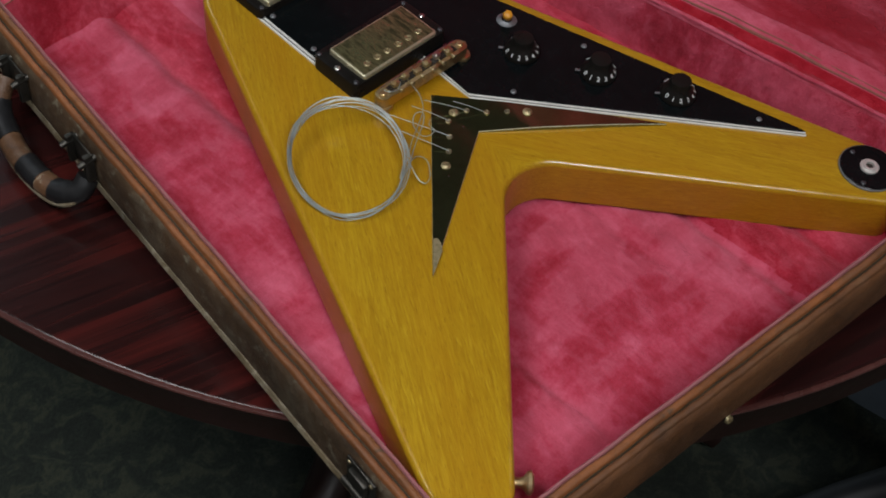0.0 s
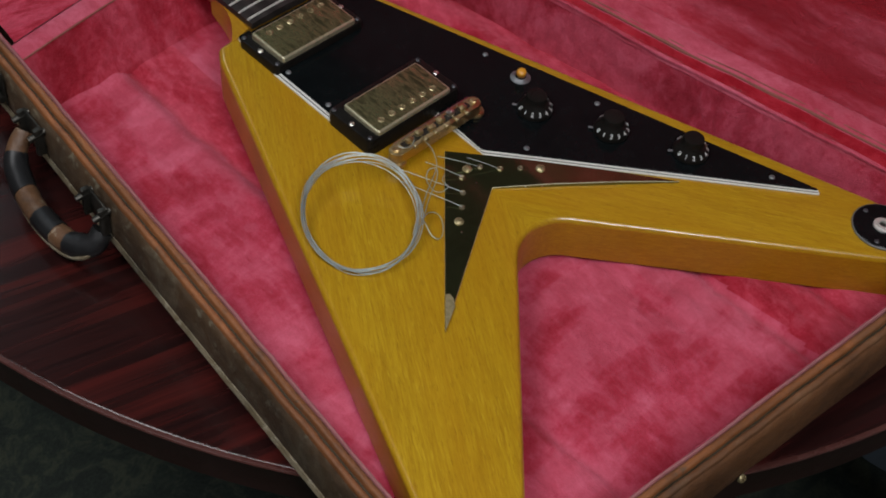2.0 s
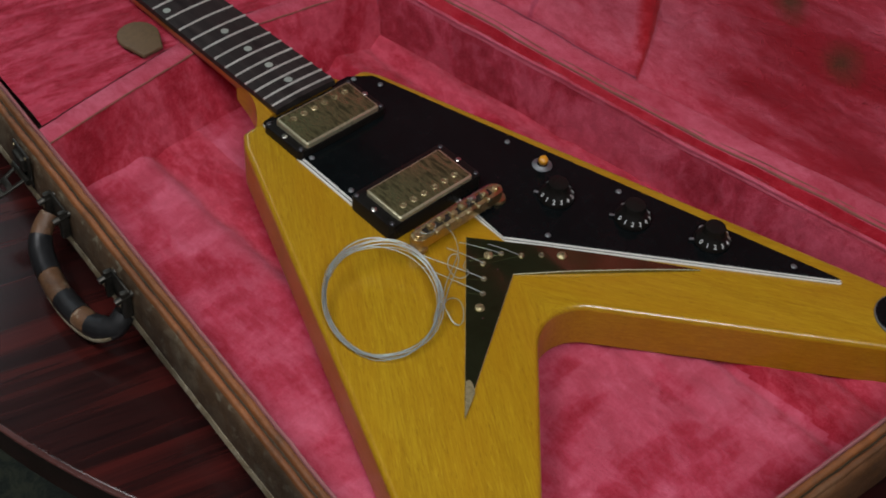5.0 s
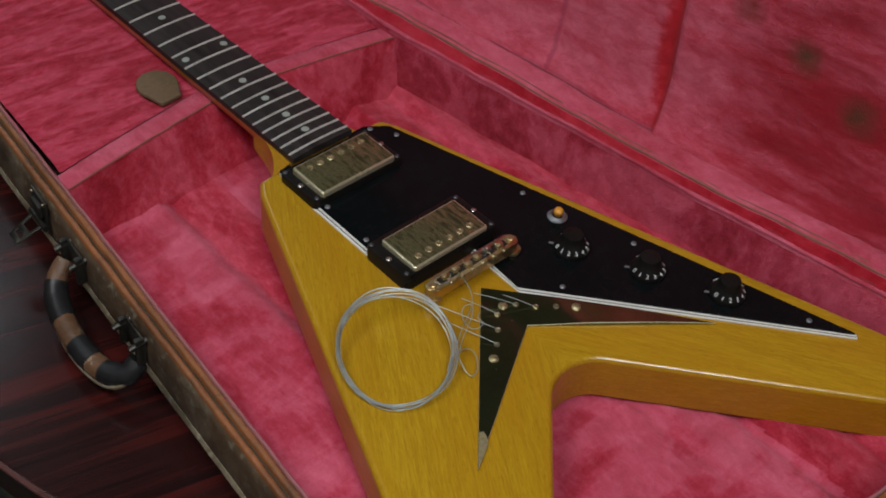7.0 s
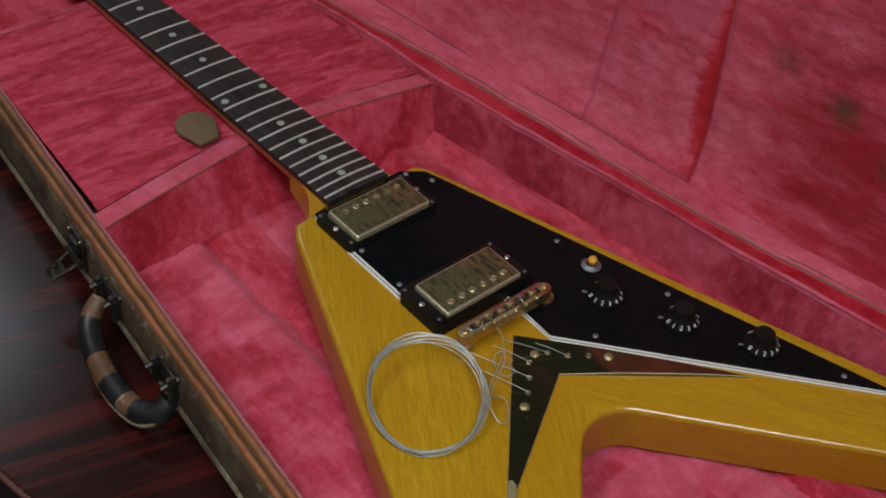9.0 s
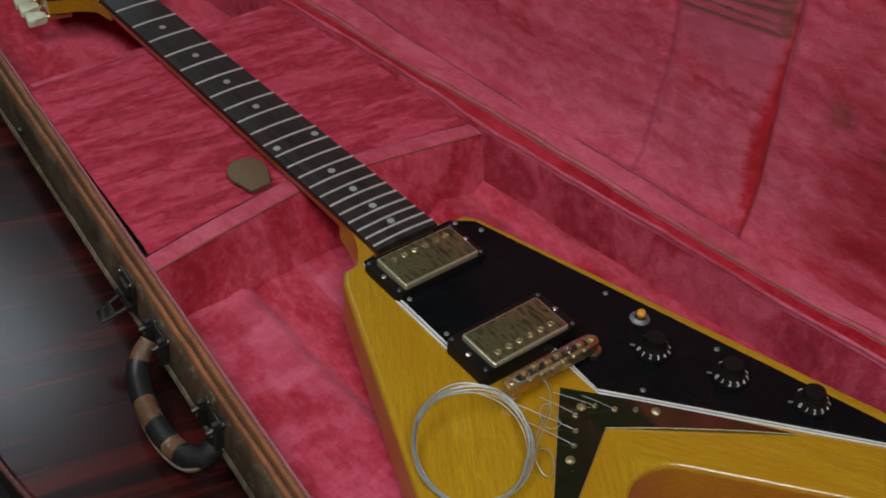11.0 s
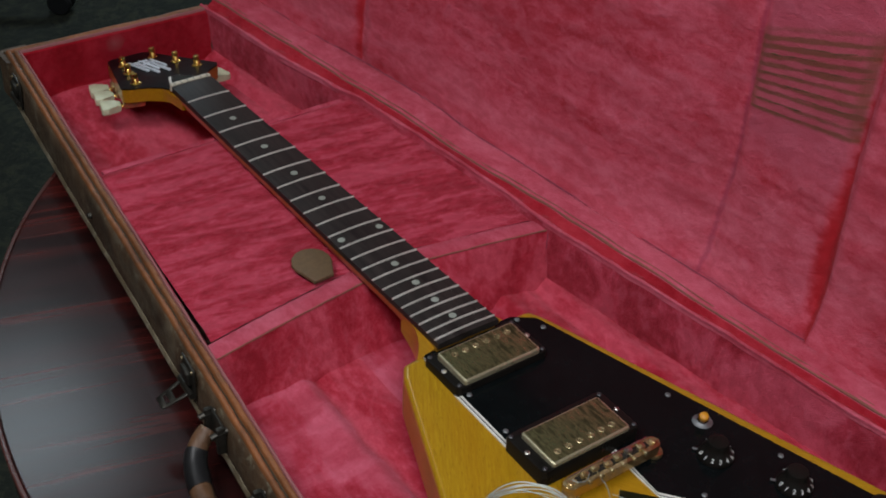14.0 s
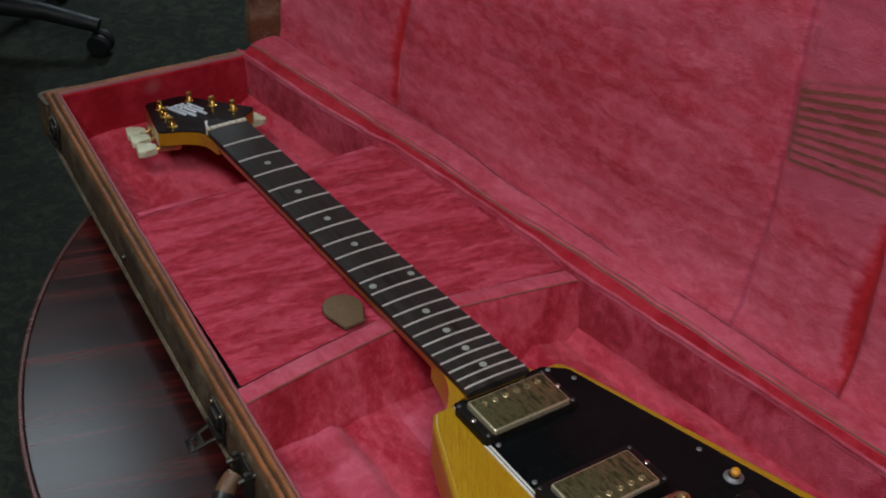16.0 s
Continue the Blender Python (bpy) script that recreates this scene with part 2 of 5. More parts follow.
def simple(name, base, rough, metal=0.0, grain=400.0, vary=0.25, relief=0.1, coat=0.0):
    m, t, b = material(name, base, rough, metal)
    v = coords(t)
    n1, n2 = noise_tex(t, v, grain, 4.0, 0.65), noise_tex(t, v, grain * 0.12, 4.0, 0.6)
    dark = tuple(c * (1 - vary) for c in base)
    lite = tuple(min(1, c * (1 + vary * 0.6)) for c in base)
    c = mix(t, 0.5, ramp(t, n1, [(0.3, dark), (0.7, lite)]), ramp(t, n2, [(0.3, dark), (0.7, lite)]))
    t.links.new(c, b.inputs["Base Color"])
    r = node(t, "ShaderNodeMapRange", From_Min=0.3, From_Max=0.7, To_Min=rough * 0.75, To_Max=min(1, rough * 1.3))
    t.links.new(n2, r.inputs["Value"])
    t.links.new(r.outputs["Result"], b.inputs["Roughness"])
    if relief:
        bump(t, b, n1, relief, 0.0004)
    b.inputs["Coat Weight"].default_value = coat
    return m


BLACK_GLOSS = simple("black_pickguard_plastic", (0.0045, 0.006, 0.0065), 0.16, grain=120, vary=0.4, relief=0.01)
BLACK_PLASTIC = simple("black_plastic", (0.010, 0.009, 0.008), 0.32, grain=500, relief=0.04)
for dull in (BLACK_GLOSS, BLACK_PLASTIC):
    dull.node_tree.nodes["Principled BSDF"].inputs["Specular IOR Level"].default_value = 0.13
HEAD_FACE = simple("black_head_lacquer", (0.005, 0.005, 0.006), 0.35, grain=150, vary=0.3, relief=0.02)
HEAD_FACE.node_tree.nodes["Principled BSDF"].inputs["Specular IOR Level"].default_value = 0.06
CREAM = simple("white_edge_plastic", (0.74, 0.74, 0.69), 0.4, vary=0.12)
CREAM_DIM = simple("greyed_edge_plastic", (0.12, 0.12, 0.115), 0.4, vary=0.12)
PEARL_BUTTON = simple("mother_of_plastic", (0.56, 0.59, 0.41), 0.3, grain=150, vary=0.2)
NUT_BONE = simple("nylon_nut", (0.55, 0.52, 0.42), 0.45, vary=0.15)
STEEL = simple("nickel_silver", (0.62, 0.60, 0.56), 0.28, 1.0, grain=600, vary=0.15)
FRET = simple("fret_wire", (0.70, 0.70, 0.66), 0.45, 0.55, grain=600, vary=0.15)
SCREW = simple("screw_steel", (0.22, 0.23, 0.24), 0.5, 0.6, grain=900, vary=0.3)
DULL_SCREW = simple("dull_screw", (0.10, 0.10, 0.11), 0.45, 0.7, grain=900, vary=0.3)
STRING = simple("steel_string", (0.40, 0.45, 0.43), 0.45, 0.65, grain=1200, vary=0.2)
INLAY = simple("aged_dot_inlay", (0.30, 0.34, 0.30), 0.4, grain=700, vary=0.2)
ORANGE_TIP = simple("amber_plastic", (0.62, 0.27, 0.02), 0.3, vary=0.2)
WHITE_PRINT = simple("pale_print", (0.72, 0.74, 0.73), 0.5, vary=0.15)
SILVER_INK = simple("silver_ink", (0.55, 0.60, 0.66), 0.4, vary=0.2)


def worn_gold(name, base, tarnish, rough, scale=90.0, lo=0.42, hi=0.62, stretch=(1, 1, 1), metal=1.0):
    m, t, b = material(name, base, rough, metal)
    v = coords(t, stretch)
    n = noise_tex(t, v, scale, 5.0, 0.65, 0.4)
    f = noise_tex(t, v, scale * 9, 3.0, 0.6)
    c = ramp(t, n, [(lo, base), (hi, tarnish)])
    t.links.new(c, b.inputs["Base Color"])
    r = node(t, "ShaderNodeMapRange", From_Min=lo, From_Max=hi, To_Min=rough, To_Max=min(1, rough * 2.2))
    t.links.new(n, r.inputs["Value"])
    t.links.new(r.outputs["Result"], b.inputs["Roughness"])
    bump(t, b, f, 0.05, 0.0003)
    return m


GOLD = worn_gold("worn_gold_plate", (0.62, 0.46, 0.22), (0.40, 0.31, 0.18), 0.34)
GOLD_BRIGHT = worn_gold("bright_gold_plate", (0.86, 0.60, 0.17), (0.66, 0.43, 0.11), 0.2)
COVER = worn_gold("worn_pickup_cover", (0.36, 0.345, 0.17), (0.070, 0.066, 0.030), 0.27, 300.0, 0.40, 0.62, (1, 0.25, 1), 0.85)
# paler edges: bare worn metal, with the light they catch painted in
COVER_RIM = worn_gold("bare_and_lit_rim", (0.66, 0.62, 0.42), (0.36, 0.33, 0.20), 0.30, 160.0, 0.48, 0.68, metal=0.75)
POLE_PALE = worn_gold("pale_worn_gold", (0.72, 0.62, 0.38), (0.5, 0.4, 0.2), 0.3)
POLE = worn_gold("dull_pole_screw", (0.60, 0.52, 0.31), (0.22, 0.17, 0.09), 0.42, 200.0)
PLATE = worn_gold("tailplate_brass", (0.24, 0.25, 0.12), (0.16, 0.17, 0.08), 0.09, 40.0, 0.4, 0.75, metal=0.95)
BRASS_DARK = worn_gold("dark_brass", (0.30, 0.25, 0.15), (0.14, 0.12, 0.085), 0.38, 120.0)
TIP_REFLECTION = worn_gold("pale_tip_reflection", (0.36, 0.31, 0.17), (0.22, 0.18, 0.09), 0.4, 120.0, metal=0.5)
IRON = simple("blackened_steel", (0.060, 0.056, 0.048), 0.42, 0.8, grain=500, vary=0.5, relief=0.15)


def rosewood(name):
    m, t, b = material(name, (0.03, 0.02, 0.016), 0.5)
    v = coords(t, (1, 0.06, 1))
    g = noise_tex(t, v, 420.0, 5.0, 0.7, 0.2)
    g2 = noise_tex(t, v, 80.0, 4.0, 0.6)
    c = mix(t, 0.5, ramp(t, g, [(0.34, (0.007, 0.006, 0.006)), (0.66, (0.044, 0.037, 0.034))]),
            ramp(t, g2, [(0.36, (0.008, 0.007, 0.007)), (0.64, (0.036, 0.031, 0.029))]))
    t.links.new(c, b.inputs["Base Color"])
    bump(t, b, g, 0.25, 0.0004)
    b.inputs["Specular IOR Level"].default_value = 0.25
    return m


ROSEWOOD = rosewood("dark_rosewood")


def mahogany(name):
    m, t, b = material(name, (0.05, 0.012, 0.010), 0.225)
    g = noise_tex(t, coords(t, (0.03, 1, 1), 15), 190.0, 5.0, 0.65, 0.3)
    g2 = noise_tex(t, coords(t, (0.045, 1, 1), 15), 48.0, 5.0, 0.62, 0.5)
    c = ramp(t, g2, [(0.42, (0.010, 0.0040, 0.0040)), (0.52, (0.022, 0.0055, 0.005)), (0.63, (0.078, 0.011, 0.009))])
    c2 = ramp(t, g, [(0.36, (0.008, 0.0038, 0.0038)), (0.66, (0.046, 0.009, 0.008))])
    t.links.new(mix(t, 0.42, c, c2), b.inputs["Base Color"])
    b.inputs["Specular IOR Level"].default_value = 0.4
    bump(t, b, g, 0.05, 0.0004)
    pores = noise_tex(t, coords(t), 700.0, 2.0, 0.6)
    gloss = node(t, "ShaderNodeMapRange", From_Min=0.32, From_Max=0.68, To_Min=0.15, To_Max=0.27)
    t.links.new(mix(t, 0.75, g, pores), gloss.inputs["Value"])
    t.links.new(gloss.outputs["Result"], b.inputs["Roughness"])
    return m


MAHOGANY = mahogany("red_mahogany")
TABLE_EDGE = simple("table_edge_wood", (0.020, 0.0075, 0.006), 0.45, grain=200, vary=0.35)
TABLE_BEAD = simple("table_edge_bead", (0.075, 0.026, 0.022), 0.28, grain=200, vary=0.3)


def leather(name, base, worn, lo=0.55, hi=0.7, rough=0.55):
    m, t, b = material(name, base, rough)
    v = coords(t)
    n = noise_tex(t, v, 20.0, 7.0, 0.72, 0.6)
    f = noise_tex(t, v, 420.0, 3.0, 0.6)
    pore = node(t, "ShaderNodeTexVoronoi", Scale=700.0)
    t.links.new(v, pore.inputs["Vector"])
    dark = tuple(c * 0.6 for c in base)
    c = mix(t, 0.5, ramp(t, n, [(0.35, dark), (0.5, base), (lo, base), (hi, worn)]), ramp(t, f, [(0.3, dark), (0.7, base)]))
    c = mix(t, ramp(t, noise_tex(t, v, 75.0, 6.0, 0.75, 0.5), [(hi - 0.06, (0, 0, 0)), (hi - 0.02, (0.8, 0.8, 0.8))]), c, worn)
    dent = noise_tex(t, v, 140.0, 5.0, 0.7, 0.4)
    tone = noise_tex(t, coords(t, (1, 1, 2.2)), 11.0, 6.0, 0.7, 0.5)
    c = mix(t, 1.0, c, ramp(t, tone, [(0.34, (0.55, 0.55, 0.55)), (0.66, (1.35, 1.28, 1.2))]), "MULTIPLY")
    t.links.new(c, b.inputs["Base Color"])
    gloss = node(t, "ShaderNodeMapRange", From_Min=0.35, From_Max=0.65, To_Min=rough * 0.7, To_Max=rough * 1.25)
    t.links.new(dent, gloss.inputs["Value"])
    t.links.new(gloss.outputs["Result"], b.inputs["Roughness"])
    bump(t, b, mix(t, 0.4, dent, pore.outputs["Distance"]), 0.45, 0.0012)
    return m


LEATHER = leather("brown_case_leather", (0.078, 0.049, 0.028), (0.16, 0.140, 0.100), 0.50, 0.64)
LEATHER_RED = leather("red_brown_case_leather", (0.135, 0.058, 0.024), (0.20, 0.12, 0.065), 0.55, 0.7)
LEATHER_TAN = leather("tan_worn_leather", (0.14, 0.070, 0.034), (0.27, 0.22, 0.16), 0.52, 0.64)
LEATHER_ORANGE = leather("orange_rim_leather", (0.24, 0.088, 0.030), (0.10, 0.060, 0.035), 0.52, 0.66)
PIPING = leather("grey_worn_piping", (0.13, 0.105, 0.065), (0.23, 0.21, 0.16), 0.45, 0.62)
GROOVE = simple("rim_channel", (0.050, 0.042, 0.026), 0.55, 0.2, grain=300, vary=0.5)
PINK_BIND = simple("faded_pink_binding", (0.30, 0.110, 0.115), 0.9, grain=500, vary=0.25)
TAPE = simple("black_tape", (0.012, 0.012, 0.013), 0.38, grain=250, vary=0.4, relief=0.2)
BROWN_TRIM = simple("brown_trim_cord", (0.25, 0.085, 0.062), 0.9, grain=600, vary=0.35)
SEAM_CREASE_DUSK = simple("dusky_seam_and_crease", (0.26, 0.040, 0.075), 0.95, grain=500, vary=0.3)
GLUE = simple("dried_glue", (0.105, 0.055, 0.024), 0.8, grain=300, vary=0.5, relief=0.4)
OLIVE = simple("olive_leather_tab", (0.125, 0.080, 0.040), 0.6, grain=300, vary=0.3)


def carpet(name):
    m, t, b = material(name, (0.02, 0.03, 0.02), 1.0)
    v = coords(t)
    n = noise_tex(t, v, 30.0, 6.0, 0.75, 0.8)
    f = noise_tex(t, v, 260.0, 4.0, 0.7)
    c = mix(t, 0.5, ramp(t, n, [(0.42, (0.004, 0.007, 0.005)), (0.5, (0.012, 0.019, 0.013)), (0.58, (0.046, 0.050, 0.028))]),
            ramp(t, f, [(0.3, (0.004, 0.006, 0.005)), (0.7, (0.026, 0.032, 0.021))]))
    t.links.new(c, b.inputs["Base Color"])
    bump(t, b, f, 0.8, 0.004)
    return m


CARPET = carpet("dark_green_carpet")
WALL_PAINT = simple("greige_wall_paint", (0.42, 0.40, 0.36), 0.85, grain=60, vary=0.08)
CEIL_TILE = simple("ceiling_tile", (0.38, 0.38, 0.37), 0.9, grain=90, vary=0.1)
CHAIR_CLOTH = simple("dark_blue_cloth", (0.026, 0.036, 0.048), 0.9, grain=500, vary=0.3, relief=0.4)
DARK_PLASTIC = simple("dark_chair_plastic", (0.010, 0.011, 0.013), 0.5, grain=200, vary=0.3)


# ---- mesh helpers ----
def part(name, bm, mat, parent=None, label="", smooth=False):
    me = bpy.data.meshes.new(name)
    bmesh.ops.recalc_face_normals(bm, faces=bm.faces)
    bm.to_mesh(me)
    bm.free()
    for m in (mat if isinstance(mat, (list, tuple)) else [mat]):
        me.materials.append(m)
    if smooth:
        me.polygons.foreach_set("use_smooth", [True] * len(me.polygons))
        if hasattr(me, "set_sharp_from_angle"):
            me.set_sharp_from_angle(angle=radians(38))
    ob = new(name, me)
    ob.parent = parent
    if label:
        ob["label"] = label
    return ob


def thing(name, label, category, group="", kind=""):
    return tagged(new(name), label, category, group, kind)


def bm_new():
    return bmesh.new()


def add_prism(bm, pts, top, bottom):
    """A slab over a plan outline; top and bottom are heights or functions of (x, y)."""
    ft = top if callable(top) else (lambda x, y: top)
    fb = bottom if callable(bottom) else (lambda x, y: bottom)
    a = [bm.verts.new((x, y, ft(x, y))) for x, y in pts]
    c = [bm.verts.new((x, y, fb(x, y))) for x, y in pts]
    n = len(pts)
    faces = [bm.faces.new(a), bm.faces.new(c[::-1])]
    for i in range(n):
        faces.append(bm.faces.new((a[i], c[i], c[(i + 1) % n], a[(i + 1) % n])))
    return a, c, faces


def bevel_ring(bm, ring, width, seg=2):
    es = []
    for i, v in enumerate(ring):
        e = bm.edges.get((v, ring[(i + 1) % len(ring)]))
        if e:
            es.append(e)
    bmesh.ops.bevel(bm, geom=es, offset=width, segments=seg, profile=0.5, affect="EDGES", clamp_overlap=True)


def add_rounded(bm, pts, top, bottom, r, seg=5):
    """A slab over a plan outline whose upper edge is rounded by r; returns its faces from the top down."""
    ft = top if callable(top) else (lambda x, y: top)
    fb = bottom if callable(bottom) else (lambda x, y: bottom)
    n = len(pts)
    area = sum(pts[i][0] * pts[(i + 1) % n][1] - pts[(i + 1) % n][0] * pts[i][1] for i in range(n))
    s = 1.0 if area > 0 else -1.0
    inward = []
    for i in range(n):
        d0 = (Vector(pts[i]) - Vector(pts[i - 1])).normalized()
        d1 = (Vector(pts[(i + 1) % n]) - Vector(pts[i])).normalized()
        n0, n1 = Vector((-d0.y, d0.x)) * s, Vector((-d1.y, d1.x)) * s
        m = (n0 + n1).normalized()
        inward.append(m / max(0.5, m.dot(n0)))
    rings = []
    for k in range(seg + 1):
        a = math.pi / 2 * k / seg
        d, drop = r * (1 - math.sin(a)), r * (1 - math.cos(a))
        rings.append([bm.verts.new((x + w.x * d, y + w.y * d, ft(x + w.x * d, y + w.y * d) - drop)) for (x, y), w in zip(pts, inward)])
    rings.append([bm.verts.new((x, y, fb(x, y))) for x, y in pts])
    faces = [bm.faces.new(rings[0])]
    for a, b in zip(rings, rings[1:]):
        faces += [bm.faces.new((a[i], b[i], b[(i + 1) % n], a[(i + 1) % n])) for i in range(n)]
    faces.append(bm.faces.new(rings[-1][::-1]))
    return faces


def add_box(bm, size, m=Matrix(), bevel=0.0, seg=2):
    r = bmesh.ops.create_cube(bm, size=1.0, matrix=m @ Matrix.Diagonal((*size, 1)))
    if bevel:
        es = list({e for v in r["verts"] for e in v.link_edges})
        bmesh.ops.bevel(bm, geom=es, offset=bevel, segments=seg, profile=0.5, affect="EDGES", clamp_overlap=True)


def add_lathe(bm, profile, m=Matrix(), seg=24):
    """Turns (radius, height) pairs round the z axis of m."""
    rings = []
    for r, z in profile:
        if r < 1e-6:
            rings.append([bm.verts.new(m @ Vector((0, 0, z)))])
        else:
            rings.append([bm.verts.new(m @ Vector((r * math.cos(2 * math.pi * i / seg), r * math.sin(2 * math.pi * i / seg), z))) for i in range(seg)])
    for a, b in zip(rings, rings[1:]):
        for i in range(seg):
            j = (i + 1) % seg
            if len(a) == 1 and len(b) == 1:
                continue
            if len(a) == 1:
                bm.faces.new((a[0], b[i], b[j]))
            elif len(b) == 1:
                bm.faces.new((a[i], a[j], b[0]))
            else:
                bm.faces.new((a[i], a[j], b[j], b[i]))


def add_tube(bm, pts, radius, seg=8, closed=False):
    pts = [Vector(p) for p in pts]
    n = len(pts)
    rings, up = [], None
    for i, p in enumerate(pts):
        a = pts[(i - 1) % n] if closed or i else p
        b = pts[(i + 1) % n] if closed or i < n - 1 else p
        d = (b - a).normalized()
        if up is None:
            up = d.orthogonal().normalized()
        up = (up - d * up.dot(d)).normalized()
        side = d.cross(up)
        r = radius(i / max(1, n - 1)) if callable(radius) else radius
        rings.append([bm.verts.new(p + (up * math.cos(2 * math.pi * k / seg) + side * math.sin(2 * math.pi * k / seg)) * r) for k in range(seg)])
    for i in range(n if closed else n - 1):
        a, b = rings[i], rings[(i + 1) % n]
        for k in range(seg):
            j = (k + 1) % seg
            bm.faces.new((a[k], a[j], b[j], b[k]))
    if not closed:
        bm.faces.new(rings[0][::-1])
        bm.faces.new(rings[-1])


def add_sweep(bm, path, profile, closed_profile=True):
    """Sweeps (outward offset, z) pairs along a plan path, mitred; outward is to the left of the way."""
    n = len(path)
    rings = []
    for i, p in enumerate(path):
        p = Vector(p)
        d0 = (p - Vector(path[i - 1])).normalized() if i else None
        d1 = (Vector(path[i + 1]) - p).normalized() if i < n - 1 else None
        n0 = Vector((-d0.y, d0.x)) if d0 else None
        n1 = Vector((-d1.y, d1.x)) if d1 else None
        if n0 and n1:
            m = (n0 + n1).normalized()
            m /= max(0.3, m.dot(n0))
        else:
            m = n0 or n1
        rings.append([bm.verts.new((p.x + m.x * o, p.y + m.y * o, z)) for o, z in profile])
    k = len(profile)
    for a, b in zip(rings, rings[1:]):
        for i in range(k if closed_profile else k - 1):
            j = (i + 1) % k
            bm.faces.new((a[i], a[j], b[j], b[i]))
    if closed_profile:
        bm.faces.new(rings[0][::-1])
        bm.faces.new(rings[-1])


def sub_path(path, step):
    """The path with extra points, so that swept pieces can be bent a little."""
    out = []
    for a, b in zip(path, path[1:]):
        a, b = Vector(a), Vector(b)
        k = max(1, int((b - a).length / step))
        out += [a.lerp(b, i / k) for i in range(k)]
    return out + [Vector(path[-1])]


def jitter(bm, amount, scale, axis=(0, 0, 1)):
    ax = Vector(axis)
    for v in bm.verts:
        v.co += ax * (noise.noise(v.co * scale) * amount)


def fillet(pts, radii, seg=6):
    """Rounds the corners of a plan outline."""
    out, n = [], len(pts)
    for i in range(n):
        p = Vector(pts[i])
        r = radii[i] if isinstance(radii, (list, tuple)) else radii
        if r <= 0:
            out.append(tuple(p))
            continue
        a, b = (Vector(pts[i - 1]) - p), (Vector(pts[(i + 1) % n]) - p)
        la, lb = a.length, b.length
        a.normalize(), b.normalize()
        half = a.angle(b) / 2
        d = min(r / math.tan(half), la * 0.9, lb * 0.9)
        r = d * math.tan(half)
        c = p + (a + b).normalized() * (r / math.sin(half))
        p0, p1 = p + a * d, p + b * d
        v0, v1 = p0 - c, p1 - c
        ang = v0.angle_signed(v1)
        for k in range(seg + 1):
            t = -ang * k / seg
            out.append((c.x + v0.x * math.cos(t) - v0.y * math.sin(t), c.y + v0.x * math.sin(t) + v0.y * math.cos(t)))
    return out


def grid_sheet(bm, corner, nu, nv, height):
    """A sheet over the quad corner(u, v) -> (x, y), u, v in 0..1, lifted by height(x, y)."""
    vs = [[None] * (nv + 1) for _ in range(nu + 1)]
    for i in range(nu + 1):
        for j in range(nv + 1):
            x, y = corner(i / nu, j / nv)
            vs[i][j] = bm.verts.new((x, y, height(x, y)))
    for i in range(nu):
        for j in range(nv):
            bm.faces.new((vs[i][j], vs[i + 1][j], vs[i + 1][j + 1], vs[i][j + 1]))


# ---- the room ----
def room():
    bm = bm_new()
    add_box(bm, (9.0, 9.0, 0.1), Matrix.Translation((0.3, 0.6, FLOOR_Z - 0.05)))
    tagged(part("floor", bm, CARPET), "dark green mottled carpet floor", "floor", kind="structure")
    bm = bm_new()
    add_box(bm, (9.0, 9.0, 0.1), Matrix.Translation((0.3, 0.6, CEIL_Z + 0.05)))
    tagged(part("ceiling", bm, CEIL_TILE), "plain pale ceiling", "ceiling", kind="structure")
    for nm, sx, sy, x, y in (("wall_north", 9.2, 0.1, 0.3, 5.1), ("wall_south", 9.2, 0.1, 0.3, -3.9), ("wall_east", 0.1, 8.9, 4.8, 0.6), ("wall_west", 0.1, 8.9, -4.2, 0.6)):
        bm = bm_new()
        add_box(bm, (sx, sy, 2.7), Matrix.Translation((x, y, FLOOR_Z + 1.3)))
        tagged(part(nm, bm, WALL_PAINT), "plain painted room wall", "wall", kind="structure")
    # frames for the assumed panels, the added far one included
    for lx, ly, sx, sy in LAMPS:
        bm = bm_new()
        for dx, dy, a, c in ((0, sy / 2, sx, 0.03), (0, -sy / 2, sx, 0.03), (sx / 2, 0, 0.03, sy - 0.04), (-sx / 2, 0, 0.03, sy - 0.04)):
            add_box(bm, (a, c, 0.04), Matrix.Translation((lx + dx, ly + dy, CEIL_Z - 0.022)))
        tagged(part("assumed_light_frame", bm, CEIL_TILE), "white frame of an assumed ceiling light panel, out of view", "ceiling light", "ceiling light panels")


room()

# ---- the round table ----
TC, TR = (0.274, -0.398), 0.601


